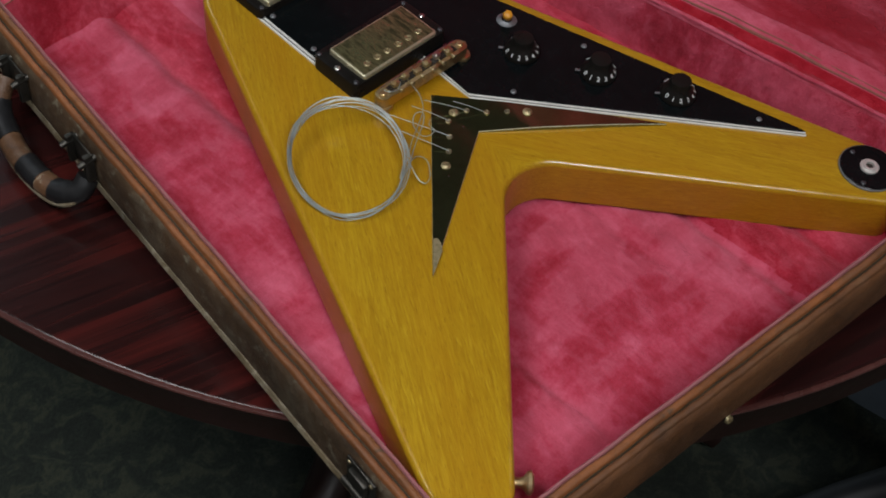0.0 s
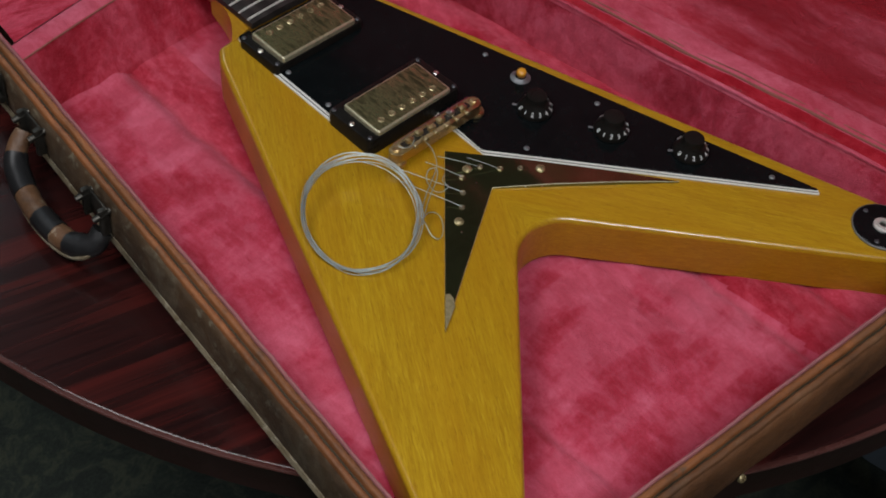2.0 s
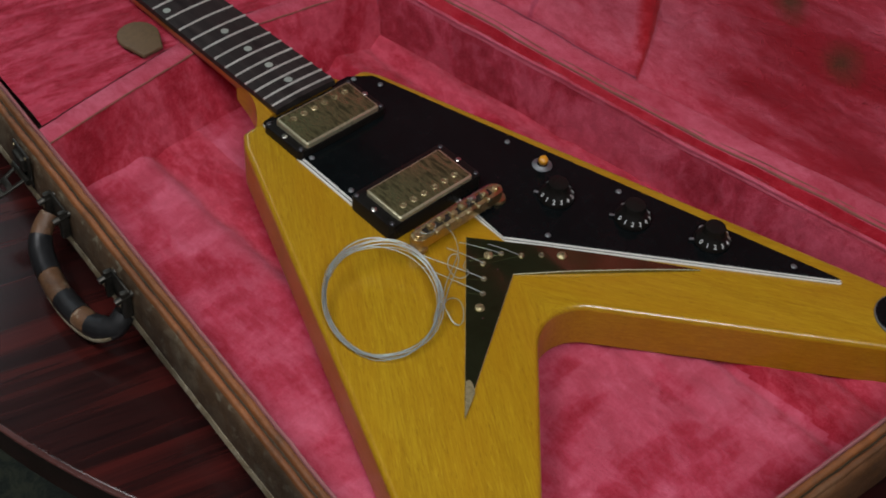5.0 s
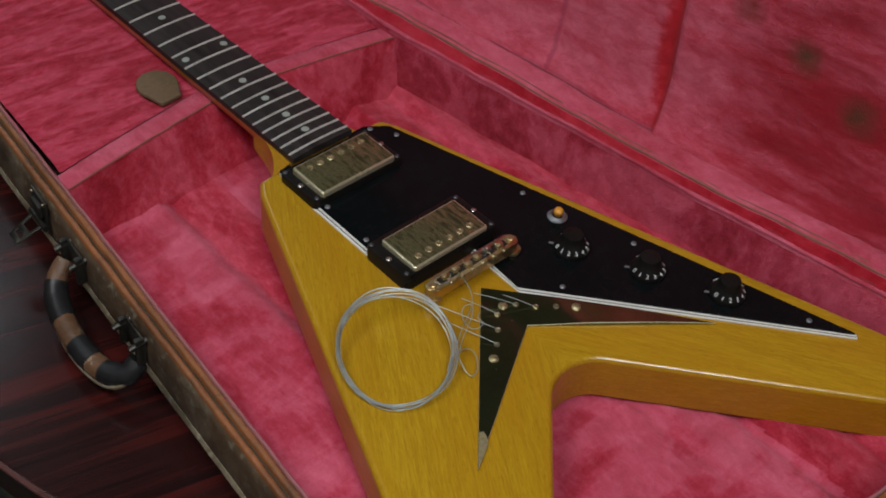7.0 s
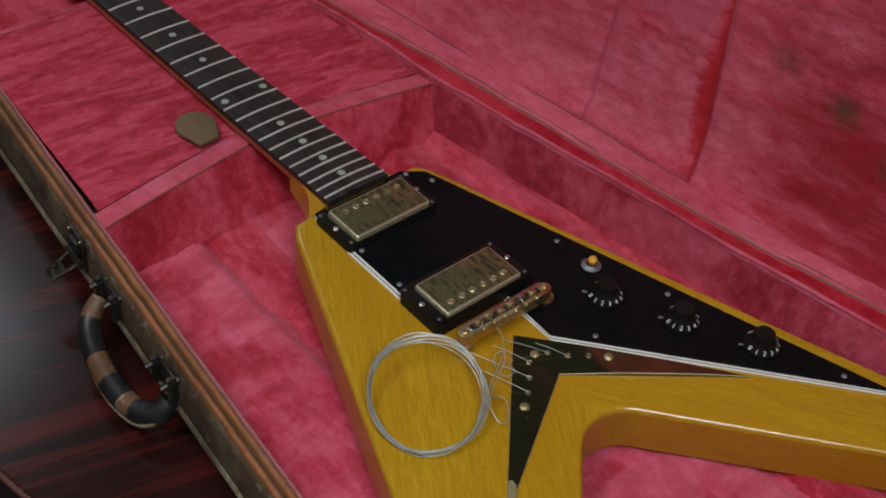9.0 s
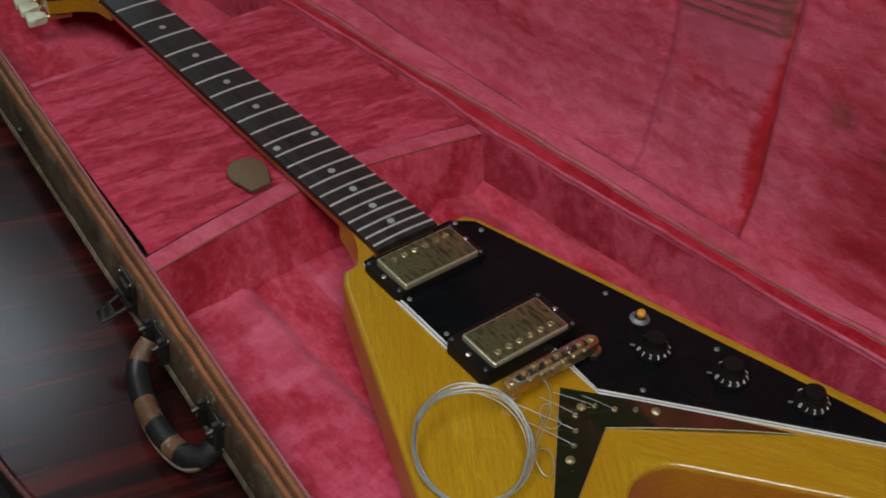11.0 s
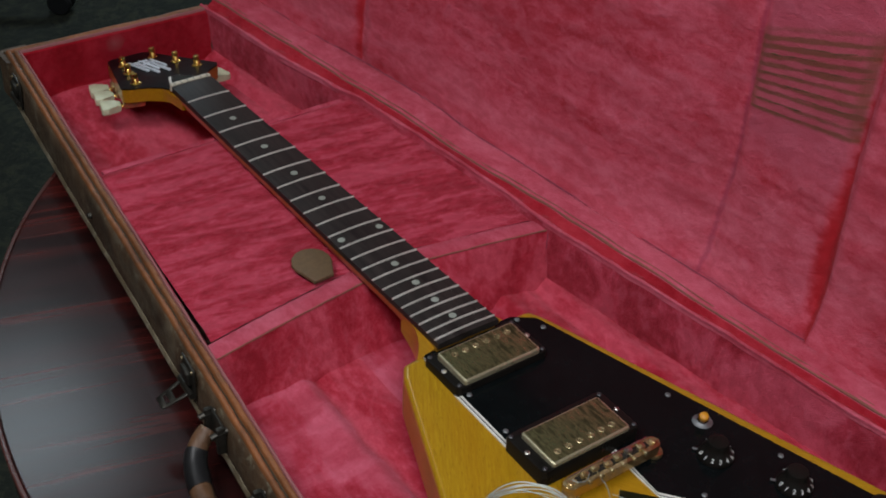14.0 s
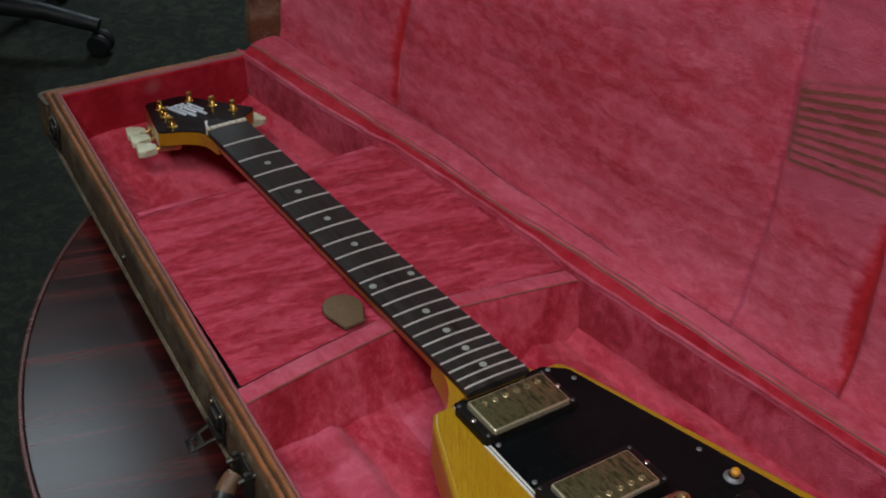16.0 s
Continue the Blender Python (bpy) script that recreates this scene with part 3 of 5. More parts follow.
def round_table():
    t = thing("round_table", "round dark red mahogany table with a moulded edge", "table")
    t.location = (TC[0], TC[1], FLOOR_Z)
    o = Matrix.Translation((0, 0, TABLE_Z - FLOOR_Z))
    bm = bm_new()
    add_lathe(bm, [(0, -0.03), (TR - 0.0046, -0.03), (TR - 0.0046, -0.0005), (TR - 0.0056, 0), (TR - 0.0070, 0), (TR - 0.02, 0), (0, 0)], o, 160)
    part("tabletop", bm, MAHOGANY, t, smooth=True)
    bm = bm_new()
    add_lathe(bm, [(TR - 0.0046, -0.0002), (TR - 0.0030, 0.0002), (TR - 0.0014, -0.0002), (TR - 0.0008, -0.0012), (TR - 0.0014, -0.0024), (TR - 0.0046, -0.0024)], o, 160)
    part("edge_bead", bm, TABLE_BEAD, t, "reddish polished bead along the rim", True)
    bm = bm_new()
    add_lathe(bm, [(TR - 0.03, -0.0025), (TR - 0.0015, -0.003), (TR - 0.002, -0.006), (TR - 0.004, -0.02), (TR - 0.004, -0.034), (TR - 0.010, -0.040), (TR - 0.03, -0.040)], o, 160)
    part("apron", bm, TABLE_EDGE, t, smooth=True)
    bm = bm_new()
    add_lathe(bm, [(0.07, -0.05), (0.06, -0.3), (0.09, -0.45), (0.075, -0.62), (0, -0.62)], o, 40)
    part("pedestal", bm, TABLE_EDGE, t, smooth=True)
    for k in range(4):
        bm = bm_new()
        a = k * math.pi / 2 + 0.4
        c, s = math.cos(a), math.sin(a)
        add_tube(bm, [(0.05 * c, 0.05 * s, 0.16), (0.22 * c, 0.22 * s, 0.10), (0.40 * c, 0.40 * s, 0.035)], lambda u: 0.036 - 0.012 * u, 10)
        part("foot", bm, TABLE_EDGE, t, smooth=True)


round_table()

# ---- the guitar case ----
ZR = -0.012
ZF = -0.066
FAR_L, FAR_R = (-0.110, 0.165), (0.099, 0.158)
NEAR_L, NEAR_R = (-0.2305, -0.897), (0.222, -0.9376)
RIM_W = 0.0162


def x_left(y):
    return FAR_L[0] + (y - FAR_L[1]) * (NEAR_L[0] - FAR_L[0]) / (NEAR_L[1] - FAR_L[1])


def knots(table, y):
    """A smooth line through (y, value) pairs, given from the narrow end to the wide one."""
    if y >= table[0][0]:
        return table[0][1]
    for (a, va), (b, vb) in zip(table, table[1:]):
        if y >= b:
            t = (a - y) / (a - b)
            t = t * t * (3 - 2 * t)
            return va + (vb - va) * t
    return table[-1][1]


HINGE_CORD = [(0.16, -0.002), (0.02, -0.004), (-0.06, 0.0), (-0.10, 0.0050), (-0.21, 0.0042), (-0.30, 0.0018), (-0.36, -0.0042), (-0.47, -0.0046), (-0.58, -0.0035), (-0.66, -0.0046), (-0.76, -0.0018), (-0.86, 0.001)]
HINGE_THREAD = [(0.16, 0.0140), (-0.14, 0.0142), (-0.24, 0.0096), (-0.33, 0.0112), (-0.42, 0.0104), (-0.58, 0.0062), (-0.65, 0.0066), (-0.82, 0.0140)]
PANEL_FOOT = [(0.16, 0.0505), (0.05, 0.0470), (-0.05, 0.0505), (-0.125, 0.0505), (-0.23, 0.0415), (-0.40, 0.0370), (-0.50, 0.0352), (-0.56, 0.0315), (-0.70, 0.0335), (-0.82, 0.0365)]


def x_hinge(y):
    return FAR_R[0] + (y - FAR_R[1]) * (NEAR_R[0] - FAR_R[0]) / (NEAR_R[1] - FAR_R[1])


def x_right(y):
    """The upper edge of the hinge-side lining."""
    return x_hinge(y) + knots(HINGE_CORD, y)


def x_panel(y):
    return 0.1655 - 0.102 * y


LEDGE_Z = -0.006
PART_Y, STEP_Y = -0.358, -0.078
POCKET_Z = -0.018
case = thing("guitar_case", "open brown leather guitar case lined with pink plush, on the table", "guitar case")


def case_base():
    rim_path = [FAR_R, FAR_L, NEAR_L, NEAR_R]
    # the path runs so that the outside lies to its right; offsets are negative
    w = RIM_W

    def wall(low, k):
        return [(-0.001, ZR - 0.0045), (-0.0118 * k, ZR - 0.0045), (-0.0138 * k, ZR - 0.0065), (-0.0150 * k, ZR - 0.011), (-w * k, ZR - 0.020), (-w * k - 0.0004, low + 0.007), (-w * k + 0.001, low), (-0.001, low)]
    for nm, path, mat, low, k, label in (("shell_wall", rim_path[:3], LEATHER, ZR - 0.044, 1.0, "dark brown leather side wall, scuffed"), ("end_wall", rim_path[2:], LEATHER_RED, ZR - 0.046, 1.0, "red-brown leather end wall")):
        bm = bm_new()
        add_sweep(bm, sub_path(path, 0.02), wall(low, k))
        jitter(bm, 0.0012, 25, (0.7, 0.7, 0.2))
        part(nm, bm, mat, case, label, True)
    bm = bm_new()
    pts = [(-w - 0.0006, ZR - 0.040), (-w - 0.0020, ZR - 0.043), (-w - 0.0008, ZR - 0.047), (-w + 0.004, ZR - 0.048), (-w + 0.004, ZR - 0.040)]
    add_sweep(bm, sub_path(rim_path[:3], 0.012), pts)
    jitter(bm, 0.0012, 60)
    part("bottom_piping", bm, PIPING, case, "worn greyish leather piping along the lower edge")
    bm = bm_new()
    add_prism(bm, [(FAR_L[0] + 0.012, FAR_L[1] - 0.012), (NEAR_L[0] + 0.012, NEAR_L[1] + 0.012), (NEAR_R[0] + 0.03, NEAR_R[1] + 0.012), (FAR_R[0] + 0.03, FAR_R[1] - 0.012)], ZF - 0.010, TABLE_Z + 0.0005)
    part("bottom_board", bm, LEATHER, case)
    side = (("outer_rim_lip", -0.0126, -0.0080, LEATHER_ORANGE, ZR - 0.0012), ("rim_channel", -0.0080, -0.0062, GROOVE, ZR - 0.0036), ("inner_rim_lip", -0.0062, -0.0014, LEATHER_ORANGE, ZR + 0.0003), ("pink_binding", -0.0014, 0.0010, PINK_BIND, ZR + 0.0008))
    end = (("outer_end_lip", -0.0124, -0.0076, LEATHER_RED, ZR - 0.0018), ("end_channel", -0.0076, -0.0064, GROOVE, ZR - 0.0034), ("inner_end_lip", -0.0064, -0.0014, LEATHER_ORANGE, ZR + 0.0001), ("end_binding", -0.0014, 0.0010, PINK_BIND, ZR + 0.0006))
    for path, strips in ((rim_path[:3], side), (rim_path[2:], end)):
        for nm, o0, o1, mat, zt in strips:
            bm = bm_new()
            k = (o1 - o0) * 0.28
            add_sweep(bm, sub_path(path, 0.008), [(o0, ZR - 0.010), (o1, ZR - 0.010), (o1, zt - 0.0016), (o1 - k * 0.5, zt - 0.0004), (o1 - k, zt), (o0 + k, zt), (o0 + k * 0.5, zt - 0.0004), (o0, zt - 0.0016)])
            for v in bm.verts:
                v.co += Vector((0.6, 0.6, 0.5)) * 0.0009 * noise.noise(v.co * 45) + Vector((0.4, 0.4, 0.5)) * 0.0006 * noise.noise(v.co * 170)
            part(nm, bm, mat, case, smooth=True)
    # linings
    bm = bm_new()
    path = sub_path(rim_path[1:], 0.02)
    add_sweep(bm, path, [(0.0, ZR - 0.001), (0.0, ZF - 0.01), (0.003, ZF - 0.01), (0.0025, ZR - 0.004)])
    part("side_lining", bm, PLUSH, case)
    bm = bm_new()
    add_sweep(bm, [FAR_R, FAR_L], [(0.0, ZR - 0.001), (0.0, ZF - 0.01), (0.003, ZF - 0.01), (0.0025, ZR - 0.004)])
    part("head_end_lining", bm, PLUSH_RED, case, "deep red plush at the narrow end")


case_base()


# sewn seams along the well: x at the far end, x at the near end, depth
SEAMS = [(-0.0925, -0.0945, 0.0040), (0.0385, 0.0440, 0.0016), (0.0925, 0.0930, 0.0058), (0.1390, 0.1425, 0.0050)]


def floor_relief(x, y):
    """Padding that swells between sewn seams: a soft shoulder on one side, a short drop on the other."""
    h = 0.0018 * noise.noise(Vector((x * 14, y * 14, 3))) + 0.0012 * noise.noise(Vector((x * 42, y * 42, 1)))
    for xa, xb, depth in SEAMS:
        t = max(0.0, min(1.0, (-0.375 - y) / 0.55))
        d = x - xa - (xb - xa) * t - 0.0035 * noise.noise(Vector((y * 20, xa * 30, 5)))
        side = d if xa < 0 else -d
        h += depth * (0.60 * math.exp(-((side + 0.010) / 0.010) ** 2) - math.exp(-((side - 0.004) / 0.0075) ** 2) - (0.35 * math.exp(-((side - 0.018) / 0.016) ** 2)))
    h -= 0.0014 * math.exp(-((y + 0.842 - 0.25 * x) / 0.006) ** 2) * (x > 0.0)
    # the lining gives way a little under the wings of the body
    rest = -0.0145 + 0.04 * (y + 0.46) - 0.0372
    z = ZF + h
    return z if z < rest else rest + 0.3 * (z - rest)


def lerp_quad(y0, y1, xl, xr):
    def f(u, v):
        y = y0 + (y1 - y0) * v
        return xl(y) + (xr(y) - xl(y)) * u, y
    return f


def end_y(x):
    return NEAR_L[1] + (x - NEAR_L[0]) * (NEAR_R[1] - NEAR_L[1]) / (NEAR_R[0] - NEAR_L[0])


def part_front(x):
    """The bowed front edge of the partition's top."""
    return -0.3430 - (0.0225 if x < 0.005 else 0.0275) * (abs(x - 0.005) / 0.165) ** 1.25


def part_back(x):
    return part_front(x) + 0.0205


def case_linings():
    bm = bm_new()

    def q(u, v):
        x0 = NEAR_L[0] + (NEAR_R[0] - NEAR_L[0]) * u
        y = end_y(x0) + (PART_Y - end_y(x0)) * v
        return x_left(y) + (x_right(y) - x_left(y)) * u, y
    grid_sheet(bm, q, 230, 220, floor_relief)
    # darker strips: nap lying another way, with the shade beside the body painted in
    for f in bm.faces:
        p = f.calc_center_median()
        t = max(0.0, min(1.0, (-0.375 - p.y) / 0.55))
        x = p.x - 0.0035 * noise.noise(Vector((p.y * 20, SEAMS[0][0] * 30 if p.x < 0 else SEAMS[2][0] * 30, 5)))
        first, third = SEAMS[0], SEAMS[2]
        a_, c_ = first[0] + (first[1] - first[0]) * t, third[0] + (third[1] - third[0]) * t
        f.material_index = 1 if a_ < x < a_ + 0.045 and p.y > -0.72 or x > c_ else 0
    part("body_well_lining", bm, [PLUSH, PLUSH_DARK], case, "crushed pink plush floor", True)
    bm = bm_new()
    grid_sheet(bm, lerp_quad(STEP_Y, 0.163, x_left, lambda y: x_hinge(y) + 0.012), 30, 30, floor_relief)
    part("head_well_lining", bm, PLUSH_DARK, case, smooth=True)
    # hinge-side wall, from the near end to the far end; it leans in towards the floor of the well
    bm = bm_new()
    n = 180
    rows = []
    for i in range(n + 1):
        y = NEAR_R[1] + (FAR_R[1] - NEAR_R[1]) * i / n
        top = x_right(y)
        low = x_hinge(y) + knots([(0.0, 0.004), (-0.1, 0.0), (-0.36, -0.0085), (-0.46, -0.006), (-0.9, -0.004)], y)
        row = []
        for k, z in enumerate((ZF - 0.006, ZF + 0.004, -0.050, -0.038, -0.026, ZR - 0.006, ZR - 0.001)):
            u = (z - ZF) / (ZR - ZF)
            row.append(bm.verts.new((low + (top - low) * u - 0.002 * math.sin(math.pi * u) + (1 - u) * (0.0028 * noise.noise(Vector((y * 16, z * 30, 0))) + 0.0012 * noise.noise(Vector((y * 60, z * 50, 0)))), y, z)))
        rows.append(row)
    for a, b in zip(rows, rows[1:]):
        for k in range(6):
            bm.faces.new((a[k], a[k + 1], b[k + 1], b[k]))
    part("hinge_side_lining", bm, PLUSH_WALL, case, smooth=True)
    # pocket between neck and body wells: lid, curved partition, back
    bm = bm_new()

    def pocket(u, v):
        y = STEP_Y + (PART_Y - STEP_Y) * v
        xa, xb = x_left(y) + 0.0022 + 0.0070 * min(1, max(0, (-0.10 - y) / 0.24)), x_right(y) + 0.001
        x = xa + (xb - xa) * u
        return x, STEP_Y + (part_back(x) + 0.0012 - STEP_Y) * v
    grid_sheet(bm, pocket, 90, 90, lambda x, y: POCKET_Z - 0.0016 + 0.0014 * noise.noise(Vector((x * 20, y * 20, 8))) + 0.0007 * noise.noise(Vector((x * 30, y * 90, 3))) - 0.003 * math.exp(-((y - STEP_Y) / 0.004) ** 2))
    part("pocket_lid", bm, PLUSH_STREAK, case, "streaked red-pink plush pocket lid", True)
    bm = bm_new()
    n, rows = 70, []
    for i in range(n + 1):
        u = i / n
        x = x_left(PART_Y) + (x_right(PART_Y) - x_left(PART_Y)) * u
        yf, yb = part_front(x), part_back(x)
        w1, w2 = noise.noise(Vector((x * 22, 1, 2))), noise.noise(Vector((x * 60, 5, 2)))
        foot = -0.374 + 0.0015 * w1
        zt = POCKET_Z + 0.0010 * w1
        prof = [(foot - 0.002, ZF - 0.006), (foot, ZF + 0.002)]
        prof += [(foot + (yf - foot) * q + 0.0030 * math.sin(math.pi * q) * w1 + 0.0012 * w2 * noise.noise(Vector((x * 30, q * 5, 1))), ZF + (zt - ZF) * q) for q in (0.2, 0.4, 0.6, 0.8, 0.94)]
        prof += [(yf + 0.0006, zt - 0.0006), (yf + 0.002, zt), ((yf + yb) / 2, zt + 0.0012), (yb - 0.002, zt + 0.0004), (yb, zt - 0.0012), (yb + 0.001, zt - 0.008)]
        rows.append([bm.verts.new((x, y, z)) for y, z in prof])
    for a, b in zip(rows, rows[1:]):
        for k in range(len(a) - 1):
            f = bm.faces.new((a[k], a[k + 1], b[k + 1], b[k]))
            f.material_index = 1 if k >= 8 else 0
    part("partition", bm, [PLUSH_DARK, PLUSH_PALE], case, "pink plush partition under the neck", True)
    bm = bm_new()
    pts = []
    for i in range(61):
        x = x_left(PART_Y) + 0.001 + (x_right(PART_Y) - x_left(PART_Y) - 0.002) * i / 60
        pts.append((x, part_front(x) + 0.0004, POCKET_Z + 0.0002 + 0.0007 * noise.noise(Vector((x * 60, 3, 1)))))
    add_tube(bm, pts, lambda t: 0.0007 + 0.0005 * noise.noise(Vector((t * 40, 2, 2))), 6)
    part("partition_cord", bm, BROWN_TRIM, case)
    # sewn corner of partition and hinge-side wall
    bm = bm_new()
    xc = x_right(PART_Y) - 0.0006
    add_tube(bm, [(xc - 0.0065 * (i / 12) + 0.0005 * noise.noise(Vector((i * 0.7, 1, 1))), part_front(xc) - 0.0012 - 0.006 * (i / 12), POCKET_Z - 0.002 - (POCKET_Z - ZF - 0.004) * i / 12) for i in range(13)], 0.0006, 6)
    part("corner_seam", bm, SEAM_CREASE_DUSK, case)
    bm = bm_new()
    add_prism(bm, [(x_left(STEP_Y) + 0.009, STEP_Y), (x_right(STEP_Y), STEP_Y), (x_right(STEP_Y), STEP_Y + 0.006), (x_left(STEP_Y) + 0.009, STEP_Y + 0.006)], POCKET_Z - 0.004, ZF - 0.005)
    part("pocket_back", bm, PLUSH, case)


case_linings()


def panel_x(y, z):
    """The face of the lid's padded panel: pads that bulge between seams and swell at the foot."""
    dip = sum(a * math.exp(-((y - c - lean * z) / w) ** 2) for c, lean, a, w in ((-0.034, -0.13, 0.0045, 0.009), (0.024, -0.07, 0.0015, 0.006), (-0.494, -0.03, 0.0022, 0.005), (-0.5965, 0.0, 0.0045, 0.006)))
    foot = (x_panel(y) - x_hinge(y) - knots(PANEL_FOOT, y)) * math.exp(-max(0.0, z - LEDGE_Z - 0.002) / 0.018)
    pad = 0.0035 / (1 + math.exp((y + 0.6035) / 0.0016))
    return x_panel(y) - foot - pad + 0.02 * (z - LEDGE_Z) + dip + 0.004 * noise.noise(Vector((y * 9, z * 9, 2))) + 0.0014 * noise.noise(Vector((y * 22, z * 45, 2)))


def case_lid():
    lid = new("lid")
    lid.parent = case
    lid["label"] = "open lid, lined with quilted faded pink plush"
    y0, y1 = -0.95, 0.168
    # ledge that the lid's hinge wall makes when it stands open: a red groove, a worn thread, a soft pink roll
    bm = bm_new()
    n = 330
    rows = []
    for i in range(n + 1):
        y = y0 + (y1 - y0) * i / n
        c, t, f = knots(HINGE_CORD, y), knots(HINGE_THREAD, y), knots(PANEL_FOOT, y)
        c += 0.0012 * noise.noise(Vector((y * 30, 2, 1)))
        t += 0.0016 * noise.noise(Vector((y * 24, 7, 1)))
        wr = 0.0022 * noise.noise(Vector((y * 55, 3, 3)))
        prof = [(c - 0.0012, -0.0100), (c - 0.0004, -0.0058), (c + 0.0016, -0.0062), (c + 0.3 * (t - c), -0.0078 + wr), (c + 0.62 * (t - c), -0.0070 - wr), (t - 0.0012, -0.0034), (t + 0.0008, -0.0022), (t + 0.004, -0.0012 + 0.4 * wr),
                (t + 0.45 * (f - t), 0.0012 + 0.5 * wr), (t + 0.8 * (f - t), 0.0012), (f - 0.0014, -0.0004), (f + 0.0040, -0.0026)]
        rows.append([bm.verts.new((x_hinge(y) + o, y, LEDGE_Z + h + 0.0008 * noise.noise(Vector((y * 45, o * 300, 9))))) for o, h in prof])
    for a, b in zip(rows, rows[1:]):
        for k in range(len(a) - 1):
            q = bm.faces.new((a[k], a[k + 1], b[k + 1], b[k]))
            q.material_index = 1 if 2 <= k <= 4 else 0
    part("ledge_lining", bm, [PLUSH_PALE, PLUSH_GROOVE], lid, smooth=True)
    for table, lift, r, mt in ((HINGE_CORD, -0.0056, 0.0024, PLUSH_PALE), (HINGE_THREAD, -0.0024, 0.0014, BROWN_TRIM), ([(y, v + 0.0042) for y, v in HINGE_THREAD], -0.0012, 0.0008, BROWN_TRIM)):
        bm = bm_new()
        pts = []
        for i in range(260):
            y = y0 + (y1 - y0) * i / 259
            wob = 0.0012 * noise.noise(Vector((y * 30, 2, 1))) if mt is PLUSH_PALE else 0.0016 * noise.noise(Vector((y * 24, 7, 1)))
            pts.append((x_hinge(y) + knots(table, y) + wob, y, LEDGE_Z + lift + 0.0009 * noise.noise(Vector((y * 24, 5, r * 900)))))
        add_tube(bm, pts, lambda t, r=r: r * (0.6 + 0.7 * abs(noise.noise(Vector((t * 26, r * 900, 3))))), 7)
        part("hinge_seam_cord", bm, mt, lid, smooth=True)
    # upright panel with shallow pads between seams
    def top(y):
        return 0.171 + (0.165 - y) * 0.180
    bm = bm_new()
    nu, nv = 520, 100
    vs = []
    for i in range(nu + 1):
        y = y1 + (y0 - y1) * i / nu
        col = []
        for j in range(nv + 1):
            z = LEDGE_Z - 0.006 + (top(y) - LEDGE_Z + 0.008) * j / nv
            col.append(bm.verts.new((panel_x(y, z), y, z)))
        vs.append(col)
    for i in range(nu):
        for j in range(nv):
            bm.faces.new((vs[i][j], vs[i + 1][j], vs[i + 1][j + 1], vs[i][j + 1]))
    part("panel_lining", bm, PLUSH_PANEL, lid, smooth=True)
    bm = bm_new()
    a, c, f = add_prism(bm, [(x_panel(y1) + 0.016, y1 + 0.012), (x_panel(y0) + 0.016, y0 - 0.012), (x_panel(y0) + 0.028, y0 - 0.012), (x_panel(y1) + 0.028, y1 + 0.012)],
                        lambda x, y: top(y) + 0.004, TABLE_Z + 0.03)
    part("lid_board", bm, LEATHER, lid)
    # end wall of the lid at the narrow end
    bm = bm_new()
    add_prism(bm, [(0.112, y1), (x_panel(y1) + 0.016, y1 + 0.002), (x_panel(y1) + 0.016, y1 + 0.008), (0.112, y1 + 0.012)], 0.175, LEDGE_Z - 0.002)
    part("lid_end_wall", bm, LEATHER_TAN, lid, "tan worn leather end of the lid")


case_lid()

# ---- the guitar ----
SCALE = 0.6287


def fret_y(n):
    return -SCALE * (1 - 2 ** (-n / 12))


def bz(x, y):
    return -0.0145 + 0.04 * (y + 0.46)


guitar = thing("electric_guitar", "V-shaped aged yellow korina electric guitar, unstrung, lying in the case", "guitar")
BODY = [(-0.030, -0.4475), (-0.0545, -0.4500), (-0.0625, -0.462), (-0.2135, -0.838), (-0.2235, -0.866), (-0.184, -0.8885),
        (-0.0017, -0.7056), (0.176, -0.9135), (0.2155, -0.890), (0.2060, -0.8690), (0.0722, -0.4620), (0.065, -0.4490), (0.030, -0.4475)]
BODY_R = [0, 0.006, 0.008, 0, 0.012, 0.012, 0.034, 0.012, 0.012, 0, 0.012, 0.008, 0]


def guitar_body():
    bm = bm_new()
    out = fillet(BODY, BODY_R, 12)
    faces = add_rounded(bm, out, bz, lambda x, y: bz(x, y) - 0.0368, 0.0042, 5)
    # side faces take the toned-down copy
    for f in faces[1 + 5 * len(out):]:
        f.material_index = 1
    part("body", bm, [KORINA, KORINA_SIDE_SHADED], guitar, "aged yellow korina V body, glossy", True)


guitar_body()


